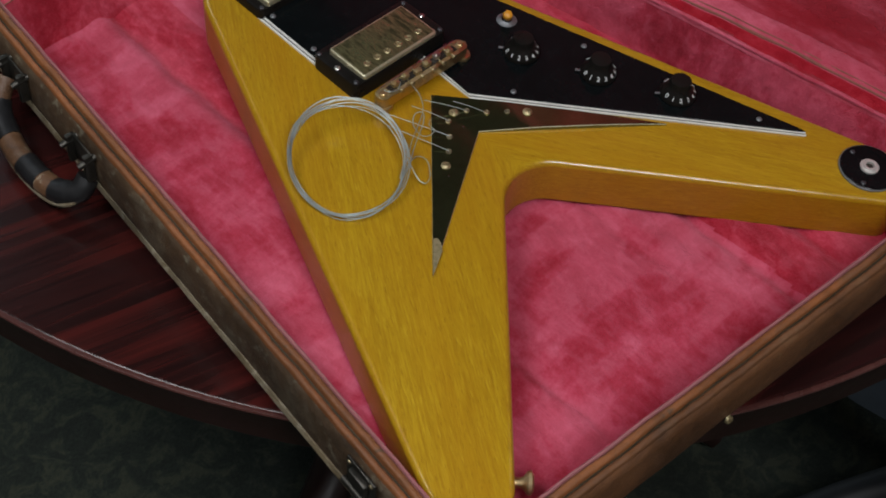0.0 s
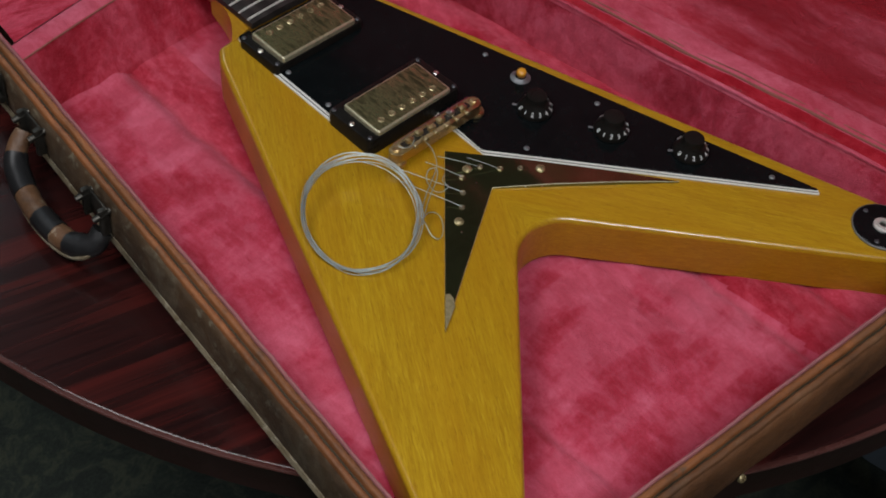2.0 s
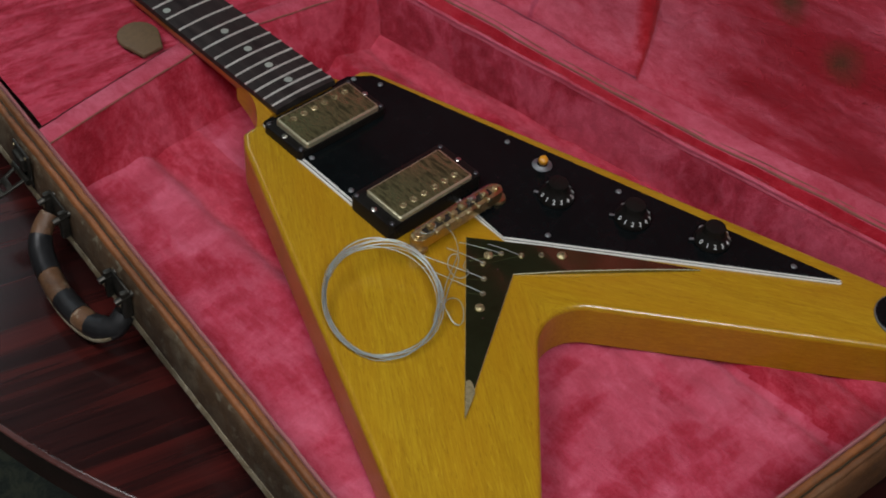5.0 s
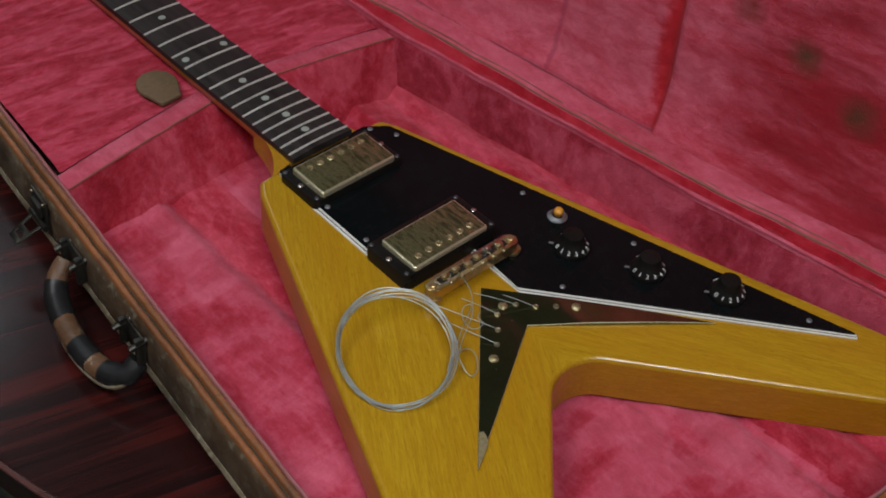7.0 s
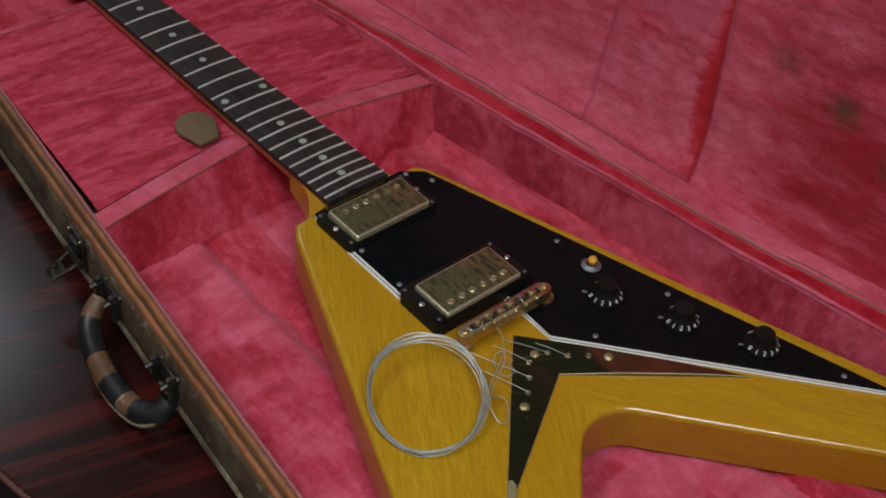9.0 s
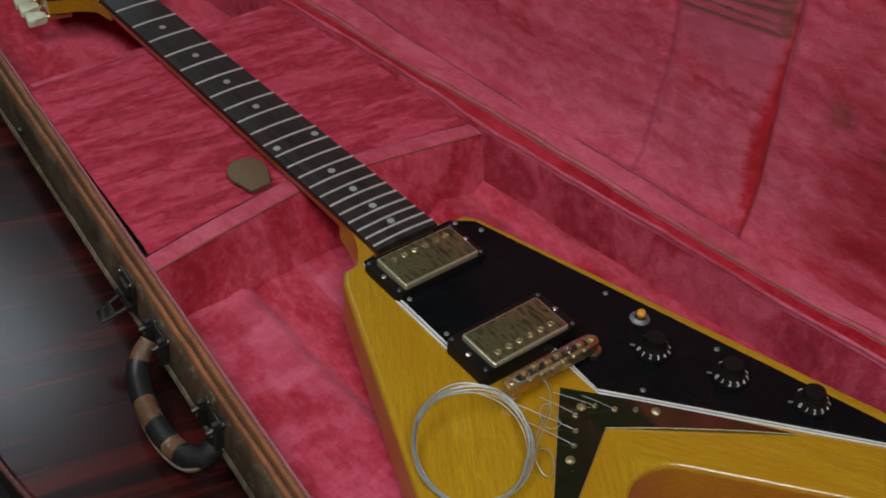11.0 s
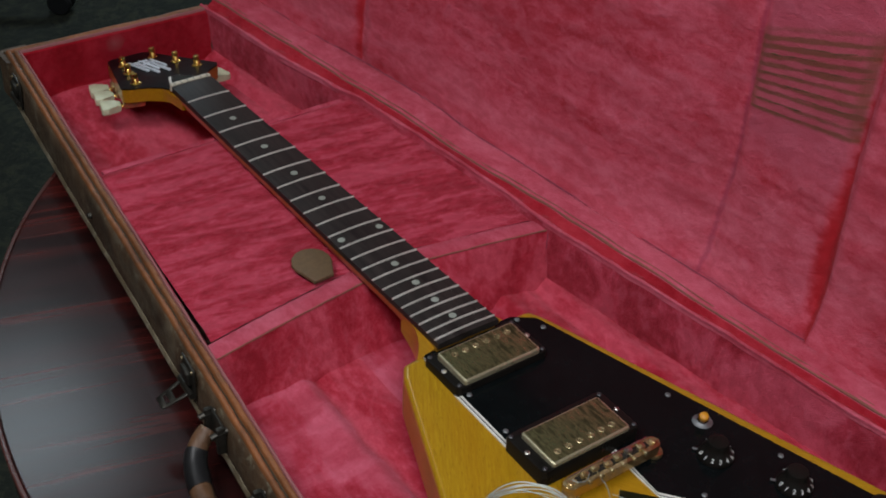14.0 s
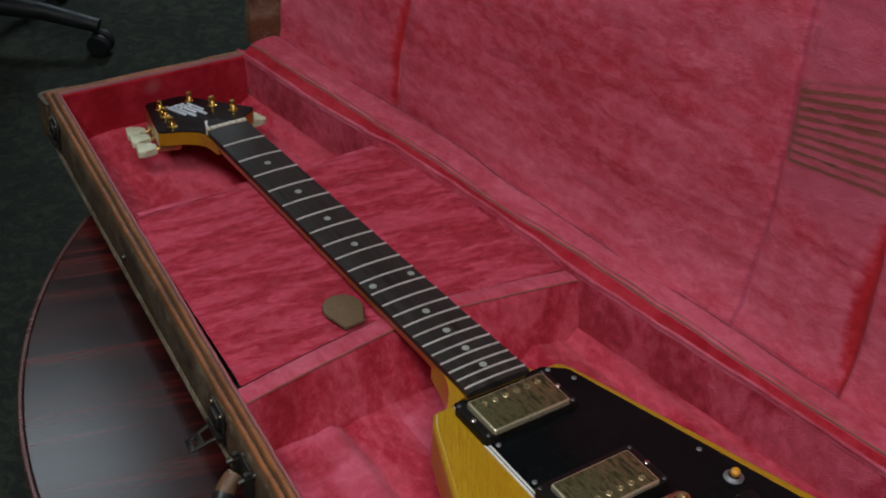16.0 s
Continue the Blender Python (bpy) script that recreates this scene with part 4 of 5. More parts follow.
def guitar_neck():
    def hw(y):
        return 0.0213 + (0.0282 - 0.0213) * (-y / 0.4523)
    # neck shaft: half-round section from the nut to the heel
    bm = bm_new()
    rings = []
    for i in range(25):
        y = -0.455 * i / 24
        w, d = hw(y) - 0.0003, 0.0165 + 0.004 * i / 24 + (0.016 * max(0, (i - 20) / 4) ** 2)
        rings.append([bm.verts.new((-w * math.cos(math.pi * k / 12), y, -0.0058 - d * math.sin(math.pi * k / 12) ** 0.8)) for k in range(13)])
    for a, b in zip(rings, rings[1:]):
        for k in range(12):
            bm.faces.new((a[k], a[k + 1], b[k + 1], b[k]))
        bm.faces.new((a[12], a[0], b[0], b[12]))
    bm.faces.new(rings[0])
    bm.faces.new(rings[-1][::-1])
    part("neck", bm, KORINA_NECK, guitar, "orange-brown varnished neck", True)
    # heel shoulders that flow into the body
    for s in (-1, 1):
        bm = bm_new()
        arc = [(s * 0.0262, -0.405)] + [(s * (0.0268 + 0.017 * (k / 8) ** 3), -0.405 - 0.047 * k / 8) for k in range(1, 9)] + [(s * 0.02, -0.452)]
        add_prism(bm, arc, lambda x, y: -0.0064 - 0.009 * min(1.0, max(0.0, (abs(x) - 0.0268) / 0.017)), lambda x, y: -0.025 - 0.018 * (-0.405 - y) / 0.047)
        part("heel_shoulder", bm, KORINA_NECK, guitar, smooth=True)
    # radiused fingerboard
    bm = bm_new()
    rings = []
    for y in (0.0, -0.115, -0.23, -0.345, -0.4580):
        w = hw(y)
        top = [bm.verts.new((w * (k / 6 - 1), y, -(w * (k / 6 - 1)) ** 2 / 0.61)) for k in range(13)]
        rings.append(top + [bm.verts.new((w, y, -0.0062)), bm.verts.new((-w, y, -0.0062))])
    for a, b in zip(rings, rings[1:]):
        for k in range(15):
            j = (k + 1) % 15
            bm.faces.new((a[k], a[j], b[j], b[k]))
    bm.faces.new(rings[0])
    bm.faces.new(rings[-1][::-1])
    board = part("fingerboard", bm, ROSEWOOD, guitar, "dark rosewood fingerboard with dot inlays", True)
    for n in range(1, 23):
        y, w = fret_y(n), hw(fret_y(n))
        bm = bm_new()
        rings = []
        for k in range(11):
            x = w * (k / 5 - 1)
            z = -x * x / 0.61
            rings.append([bm.verts.new((x, y + dy, z + dz)) for dy, dz in ((-0.0009, -0.0002), (-0.0006, 0.0009), (0, 0.0012), (0.0006, 0.0009), (0.0009, -0.0002))])
        for a, b in zip(rings, rings[1:]):
            for k in range(4):
                bm.faces.new((a[k], a[k + 1], b[k + 1], b[k]))
        bm.faces.new(rings[0])
        bm.faces.new(rings[-1][::-1])
        part("fret", bm, FRET, board, smooth=True)
    for n in (3, 5, 7, 9, 12, 15, 17, 19, 21):
        y = (fret_y(n) + fret_y(n - 1)) / 2
        for x in ((-0.0187, 0.0187) if n == 12 else (0.0,)):
            bm = bm_new()
            add_lathe(bm, [(0.0031, -0.001), (0.0031, 0.0003), (0, 0.0003)], Matrix.Translation((x, y, -x * x / 0.61)) @ pose(0, 0, 0, 0, math.degrees(math.atan(2 * x / 0.61)), 0), 20)
            part("dot_inlay", bm, INLAY, board)
    for n in (3, 5, 7, 9, 12, 15, 17, 19, 21):
        y = (fret_y(n) + fret_y(n - 1)) / 2
        bm = bm_new()
        add_lathe(bm, [(0.0009, -0.0005), (0.0009, 0.0003), (0, 0.0003)], Matrix.Translation((-hw(y), y, -0.0045)) @ pose(0, 0, 0, 0, -90, 0), 8)
        part("side_dot", bm, BLACK_PLASTIC, board)
    bm = bm_new()
    add_box(bm, (0.0428, 0.005, 0.0085), Matrix.Translation((0, 0.0026, -0.0028)), 0.0012)
    nut = part("nut", bm, NUT_BONE, guitar, "pale worn nut")
    for k in range(6):
        bm = bm_new()
        add_box(bm, (0.0006, 0.0054, 0.0008), Matrix.Translation((-0.0175 + 0.007 * k, 0.0026, 0.0012)))
        part("string_slot", bm, BLACK_PLASTIC, nut)


guitar_neck()


# ---- guitar fittings ----
def on_body(x, y, h=0.0):
    """A pose on the sloping top of the body, h above it."""
    return Matrix.Translation((x, y, bz(x, y) + h)) @ pose(0, 0, 0, math.degrees(math.atan(0.04)), 0, 0)


def screw(parent, m, r, mat=SCREW, name="screw"):
    bm = bm_new()
    add_lathe(bm, [(r, -0.0006), (r, 0.0002), (r * 0.75, 0.0007), (r * 0.2, 0.0009), (0, 0.0009)], m, 14)
    add_box(bm, (r * 1.5, r * 0.22, 0.0004), m @ Matrix.Translation((0, 0, 0.0009)))
    add_box(bm, (r * 0.22, r * 1.5, 0.0004), m @ Matrix.Translation((0, 0, 0.0009)))
    return part(name, bm, mat, parent, smooth=True)


def pickguard():
    def outline(d):
        # the outer edge next to the rim of the body stays; the two inner edges step out by d
        nx, ny = -0.756 * d, -0.654 * d
        left = [(-0.0385, -0.452), (-0.0385 - d, -0.4995), (-0.0385 - d, -0.570)]
        return fillet([left[0], (0.046, -0.4508), (0.0632, -0.4625), (0.1750 + nx * 0.2, -0.8235 + ny), (0.1785 + nx * 0.2, -0.8335 + ny),
                       (0.0202 + nx * 0.4, -0.6500 + ny * 1.6), (0.0225 - d, -0.606), (0.0225 - d, -0.585), left[2], left[1]],
                      [0.003, 0.004, 0.007, 0, 0.001, 0, 0, 0, 0, 0], 4)
    top = None
    for nm, d, h0, h1, mat in (("pickguard", 0.0, 0.0014, 0.0029, BLACK_GLOSS), ("white_ply", 0.0014, 0.0011, 0.0023, CREAM), ("dark_ply", 0.0020, 0.0008, 0.0017, CREAM_DIM), ("lower_white_ply", 0.0036, 0.0002, 0.0012, CREAM)):
        bm = bm_new()
        a, c, f = add_prism(bm, outline(d), lambda x, y, h=h1: bz(x, y) + h, lambda x, y, h=h0: bz(x, y) + h)
        if top is None:
            bevel_ring(bm, a, 0.0004, 1)
        ob = part(nm, bm, mat, top or guitar, "glossy black three-ply pickguard" if top is None else "")
        top = top or ob
    for x, y in ((0.0919, -0.5828), (0.1600, -0.8013), (-0.034, -0.5055), (0.0603, -0.4743), (0.0482, -0.4566), (0.0454, -0.6699), (-0.0338, -0.549), (0.1185, -0.672)):
        screw(top, on_body(x, y, 0.0032), 0.0021, SCREW)


pickguard()


def pickup(yc, pole_dy, top_z, ring_drop, ring_half, label):
    p = new("pickup")
    p.parent = guitar
    p["label"] = label
    # mounting ring
    bm = bm_new()
    hw_, hl = ring_half, 0.0222
    ry = yc + 0.0030
    outer = fillet([(-hw_, ry - hl), (hw_, ry - hl), (hw_, ry + hl), (-hw_, ry + hl)], 0.004, 4)
    a, c, f = add_prism(bm, outer, top_z - ring_drop, lambda x, y: bz(x, y) + 0.0005)
    bevel_ring(bm, a, 0.0015, 2)
    part("mounting_ring", bm, BLACK_PLASTIC, p, "black plastic mounting ring", True)
    bm = bm_new()
    ring = add_rounded(bm, fillet([(-0.0352, yc - 0.0184), (0.0352, yc - 0.0184), (0.0352, yc + 0.0184), (-0.0352, yc + 0.0184)], 0.0024, 5), lambda x, y: top_z + 0.03 * (y - yc) + 0.0002, top_z - 0.008, 0.0017, 4)
    for f in ring[1:-1]:
        f.material_index = 1
    cover = part("cover", bm, [COVER, COVER_RIM], p, "worn, tarnished gold metal cover", True)
    for k in range(6):
        bm = bm_new()
        m = Matrix.Translation((-0.0248 + 0.00992 * k, yc + pole_dy, top_z + 0.03 * pole_dy))
        add_lathe(bm, [(0.0028, -0.0006), (0.0028, 0.0004), (0.0023, 0.0008), (0.0017, 0.0007), (0.0014, 0.0003), (0, 0.0003)], m, 16)
        add_box(bm, (0.0030, 0.0005, 0.0004), m @ pose(0, 0, 0.0004, 0, 0, 25 + 37 * k))
        part("pole_screw", bm, POLE, cover, smooth=True)
    for sx in (-1, 1):
        screw(p, Matrix.Translation((sx * (ring_half - 0.0030), ry, top_z - ring_drop + 0.0002)), 0.0021, STEEL, "height_screw")
        for sy in (-1, 1):
            screw(p, Matrix.Translation((sx * (ring_half - 0.0032), ry + sy * 0.0188, top_z - ring_drop + 0.0001)), 0.0018, DULL_SCREW, "ring_screw")


pickup(-0.4832, 0.0098, -0.0022, 0.0045, 0.0420, "gold-covered humbucking pickup next to the neck")
pickup(-0.5846, -0.0098, -0.0024, 0.0035, 0.0438, "gold-covered humbucking pickup next to the bridge")


def bridge():
    b = new("bridge")
    b.parent = guitar
    b["label"] = "worn gold six-saddle bridge on two posts"
    yb, zt = -0.6205, bz(0, -0.6205) + 0.0145
    bm = bm_new()
    out = fillet([(-0.0395, yb - 0.0058), (0.0455, yb - 0.0058), (0.0455, yb + 0.0058), (-0.0395, yb + 0.0058)], 0.0056, 8)
    a, c, f = add_prism(bm, out, zt, zt - 0.0085)
    bevel_ring(bm, a, 0.0009, 2)
    part("bridge_bar", bm, GOLD, b, smooth=True)
    bm = bm_new()
    add_box(bm, (0.064, 0.0050, 0.0012), Matrix.Translation((0.003, yb, zt + 0.0002)))
    part("saddle_channel", bm, IRON, b)
    for k in range(6):
        x = -0.0225 + 0.0101 * k
        bm = bm_new()
        dy = 0.0012 * math.sin(2.1 * k)
        add_box(bm, (0.0062, 0.0040, 0.0042), Matrix.Translation((x, yb + dy, zt + 0.0016)), 0.0010)
        add_box(bm, (0.0010, 0.0018, 0.0046), Matrix.Translation((x, yb + dy, zt + 0.0022)))
        s = part("saddle", bm, (STEEL if k == 4 else POLE_PALE if k % 2 else GOLD), b, smooth=True)
        bm = bm_new()
        add_tube(bm, [(x, yb - 0.0062, zt + 0.0004), (x, yb + 0.0056, zt + 0.0004)], 0.0006, 8)
        add_lathe(bm, [(0.0019, 0), (0.0019, 0.0012), (0, 0.0014)], Matrix.Translation((x, yb - 0.0062, zt + 0.0006)) @ pose(0, 0, 0, 90, 0, 0), 10)
        part("intonation_screw", bm, POLE, s)
    bm = bm_new()
    add_tube(bm, [(-0.034, yb + 0.0040, zt + 0.0022), (0.0, yb + 0.0042, zt + 0.0026), (0.038, yb + 0.0040, zt + 0.0022)], 0.0005, 6)
    part("retaining_wire", bm, STEEL, b)
    for x in (-0.0345, 0.0405):
        bm = bm_new()
        m = Matrix.Translation((x, yb, zt))
        add_lathe(bm, [(0.0028, -0.010), (0.0028, 0.0012), (0.0022, 0.0018), (0, 0.0018)], m, 16)
        add_lathe(bm, [(0, -0.0118), (0.0062, -0.0118), (0.0066, -0.0108), (0.0066, -0.0096), (0.0062, -0.0086), (0, -0.0086)], m @ Matrix.Translation((0.0015 if x > 0 else 0, -0.001, 0)), 28)
        part("post", bm, GOLD, b, smooth=True)


bridge()


def tailplate():
    # two tapering arms from the middle; the bow beside the controls is added to steer the reflection
    bm = bm_new()

    def lift(x):
        t = min(1.0, max(0.0, (x + 0.002) / 0.036))
        return 0.0010 + 0.0023 * t - 0.0022 * max(0.0, (x - 0.062) / 0.0465) ** 2
    n = 24
    left, right = (-0.1098, -0.7462), (0.1085, -0.7615)
    head_, notch = (0.0003, -0.6330), (0.0012, -0.6793)
    rows = []
    for tip, rng in ((left, range(n, 0, -1)), (right, range(0, n + 1))):
        for i in rng:
            u = i / n * 0.985
            rows.append([(head_[0] + (tip[0] - head_[0]) * u, head_[1] + (tip[1] - head_[1]) * u), (notch[0] + (tip[0] - notch[0]) * u, notch[1] + (tip[1] - notch[1]) * u)])
    vs = []
    for (ax, ay), (cx, cy) in rows:
        dy = 0.0004 if ay > cy else -0.0004
        vs.append([bm.verts.new((ax, ay, bz(ax, ay) + 0.0002)), bm.verts.new((ax, ay, bz(ax, ay) + lift(ax) - 0.0004)), bm.verts.new((ax, ay - dy, bz(ax, ay) + lift(ax))),
                   bm.verts.new((cx, cy + dy, bz(cx, cy) + lift(cx))), bm.verts.new((cx, cy, bz(cx, cy) + lift(cx) - 0.0004)), bm.verts.new((cx, cy, bz(cx, cy) + 0.0002))])
    for p, q in zip(vs, vs[1:]):
        for k in range(6):
            f = bm.faces.new((p[k], p[(k + 1) % 6], q[(k + 1) % 6], q[k]))
            # bevels take the paler rim metal, their bright edge line put into the colour
            f.material_index = 1 if k in (1, 3) else 0
    bm.faces.new(vs[0][::-1]), bm.faces.new(vs[-1])
    plate = part("tailpiece_plate", bm, [PLATE, COVER_RIM], guitar, "mirror-bright tarnished brass V-shaped tailpiece plate", True)

    def on_plate(x, y):
        return on_body(x, y, lift(x) - 0.0001)
    for x, y in ((-0.0380, -0.6863), (0.0385, -0.6897), (0.0003, -0.6556)):
        bm = bm_new()
        add_lathe(bm, [(0.0034, 0), (0.0034, 0.0007), (0.0022, 0.0017), (0, 0.0019)], on_plate(x, y), 18)
        add_box(bm, (0.005, 0.0006, 0.0005), on_plate(x, y) @ Matrix.Translation((0, 0, 0.0018)))
        part("plate_screw", bm, POLE, plate, smooth=True)
    for x, y in ((-0.0083, -0.6590), (-0.0178, -0.6695), (-0.0277, -0.6786), (0.0080, -0.6605), (0.0172, -0.6711), (0.0280, -0.6802)):
        bm = bm_new()
        add_lathe(bm, [(0.0022, 0), (0.0022, 0.0008), (0.0015, 0.0012), (0.0009, 0.0009), (0, 0.0004)], on_plate(x, y), 14)
        part("string_ferrule", bm, BRASS_DARK, plate, smooth=True)
    for x, y in ((0.019, -0.694), (0.0275, -0.7015), (-0.043, -0.694), (-0.004, -0.669)):
        bm = bm_new()
        add_lathe(bm, [(0.0007, 0), (0.0006, 0.0003), (0, 0.0004)], on_plate(x, y), 8)
        part("corrosion_speck", bm, STEEL, plate)
    # pale tan sheet at the tip of one arm, a reflection put in as colour
    bm = bm_new()
    add_prism(bm, [(-0.1088, -0.7457), (-0.0905, -0.7357), (-0.0868, -0.7305), (-0.0858, -0.7262), (-0.0885, -0.7250), (-0.0865, -0.7228)], lambda x, y: bz(x, y) + 0.0018, lambda x, y: bz(x, y) + 0.0010)
    part("plate_tip_reflection", bm, TIP_REFLECTION, plate, "pale tan patch standing in for a reflection in the plate")


tailplate()


def knob(x, y, turn):
    k = new("control_knob")
    k.parent = guitar
    k["label"] = "black bell-shaped control knob with pale numerals"
    m = on_body(x, y, 0.0034)
    bm = bm_new()
    add_lathe(bm, [(0, 0), (0.0130, 0), (0.0132, 0.0012), (0.0124, 0.0034), (0.0104, 0.0060), (0.0090, 0.0080), (0.0082, 0.0098), (0.0077, 0.0132), (0.0073, 0.0141), (0.0062, 0.0145), (0, 0.0143)], m, 72)
    inv = m.inverted()
    for v in bm.verts:
        p = inv @ v.co
        if 0.0088 < p.z < 0.0138 and int(round(math.atan2(p.y, p.x) / (2 * math.pi) * 72)) % 2:
            p.x, p.y = p.x * 0.94, p.y * 0.94
            v.co = m @ p
    part("knob_body", bm, BLACK_PLASTIC, k, smooth=True)
    # numerals on the sloping skirt
    for i in range(11):
        a = radians(turn + 27.5 * i)
        txt = bpy.data.curves.new("numeral", "FONT")
        txt.body = str(i)
        txt.size, txt.align_x, txt.align_y, txt.extrude = 0.0046, "CENTER", "CENTER", 0.0001
        tmp = bpy.data.objects.new("numeral", txt)
        scene.collection.objects.link(tmp)
        me = bpy.data.meshes.new_from_object(tmp.evaluated_get(bpy.context.evaluated_depsgraph_get()))
        bpy.data.objects.remove(tmp)
        me.materials.append(WHITE_PRINT)
        ob = new("numeral", me)
        ob.parent = k
        ob.matrix_basis = m @ Matrix.Translation((0.01165 * math.cos(a), 0.01165 * math.sin(a), 0.0048)) @ pose(0, 0, 0, 0, 0, math.degrees(a) + 90) @ pose(0, 0, 0, 46, 0, 0)
    bm = bm_new()
    add_box(bm, (0.0060, 0.0018, 0.0010), m @ pose(0, 0, 0, 0, 0, turn - 32) @ Matrix.Translation((0.0135, 0, 0.0012)), 0.0003)
    part("pointer", bm, SCREW, k, "small metal pointer under the knob")


for x, y, turn in ((0.0780, -0.6466, 158), (0.1052, -0.6968, 164), (0.1336, -0.7476, 172)):
    knob(x, y, turn)


def toggle():
    t = new("toggle_switch")
    t.parent = guitar
    t["label"] = "three-way toggle switch with an amber tip"
    m = on_body(0.0941, -0.6171, 0.0032)
    bm = bm_new()
    add_lathe(bm, [(0.0042, 0), (0.0076, 0), (0.0076, 0.0006), (0.0058, 0.0014), (0.0048, 0.0022), (0.0040, 0.0022)], m, 28)
    part("collar_ring", bm, SCREW, t, smooth=True)
    bm = bm_new()
    lean = m @ pose(0, 0, 0, 14, -16, 0)
    add_lathe(bm, [(0.0016, 0), (0.0014, 0.007), (0, 0.007)], lean, 12)
    part("lever", bm, STEEL, t, smooth=True)
    bm = bm_new()
    add_lathe(bm, [(0, 0.0042), (0.0024, 0.0044), (0.0034, 0.0062), (0.0038, 0.0082), (0.0032, 0.0104), (0.0018, 0.0114), (0, 0.0117)], lean, 20)
    part("switch_tip", bm, ORANGE_TIP, t, "amber plastic tip", True)


toggle()


def jack():
    m = on_body(0.1842, -0.8795, 0.0004)
    bm = bm_new()
    add_lathe(bm, [(0, 0), (0.0205, 0), (0.0205, 0.0012), (0.0198, 0.0018), (0, 0.0018)], m, 48)
    j = part("jack_plate", bm, BLACK_GLOSS, guitar, "round black jack plate", True)
    bm = bm_new()
    add_lathe(bm, [(0.0204, 0.0001), (0.0212, 0.0001), (0.0212, 0.0010), (0.0204, 0.0014)], m, 48)
    part("pale_edge", bm, CREAM_DIM, j)
    bm = bm_new()
    add_lathe(bm, [(0.0030, 0.001), (0.0030, 0.0042), (0.0044, 0.0044), (0.0048, 0.0034), (0.0066, 0.0030), (0.0066, 0.0018)], m, 28)
    part("jack_socket", bm, FRET, j, smooth=True)
    bm = bm_new()
    add_lathe(bm, [(0, 0.0022), (0.0030, 0.0022), (0.0030, 0.0019), (0, 0.0019)], m, 20)
    part("socket_hole", bm, IRON, j)
    for a in (80, 200, 320):
        screw(j, m @ Matrix.Translation((0.0162 * math.cos(radians(a)), 0.0162 * math.sin(radians(a)), 0.0018)), 0.0018, DULL_SCREW)


jack()


def strap_button():
    bm = bm_new()
    d = Vector((0.70, -0.71, 0)).normalized()
    m = Matrix.Translation((-0.1685, -0.8735, -0.047)) @ d.to_track_quat("Z", "Y").to_matrix().to_4x4()
    add_lathe(bm, [(0.0035, -0.002), (0.0032, 0.004), (0.0040, 0.006), (0.0070, 0.0085), (0.0074, 0.0105), (0.0055, 0.0118), (0, 0.0112)], m, 22)
    part("strap_button", bm, GOLD, guitar, "gold strap button", True)


strap_button()


# ---- headstock ----
def hz(x, y):
    return -0.004 - 0.255 * y


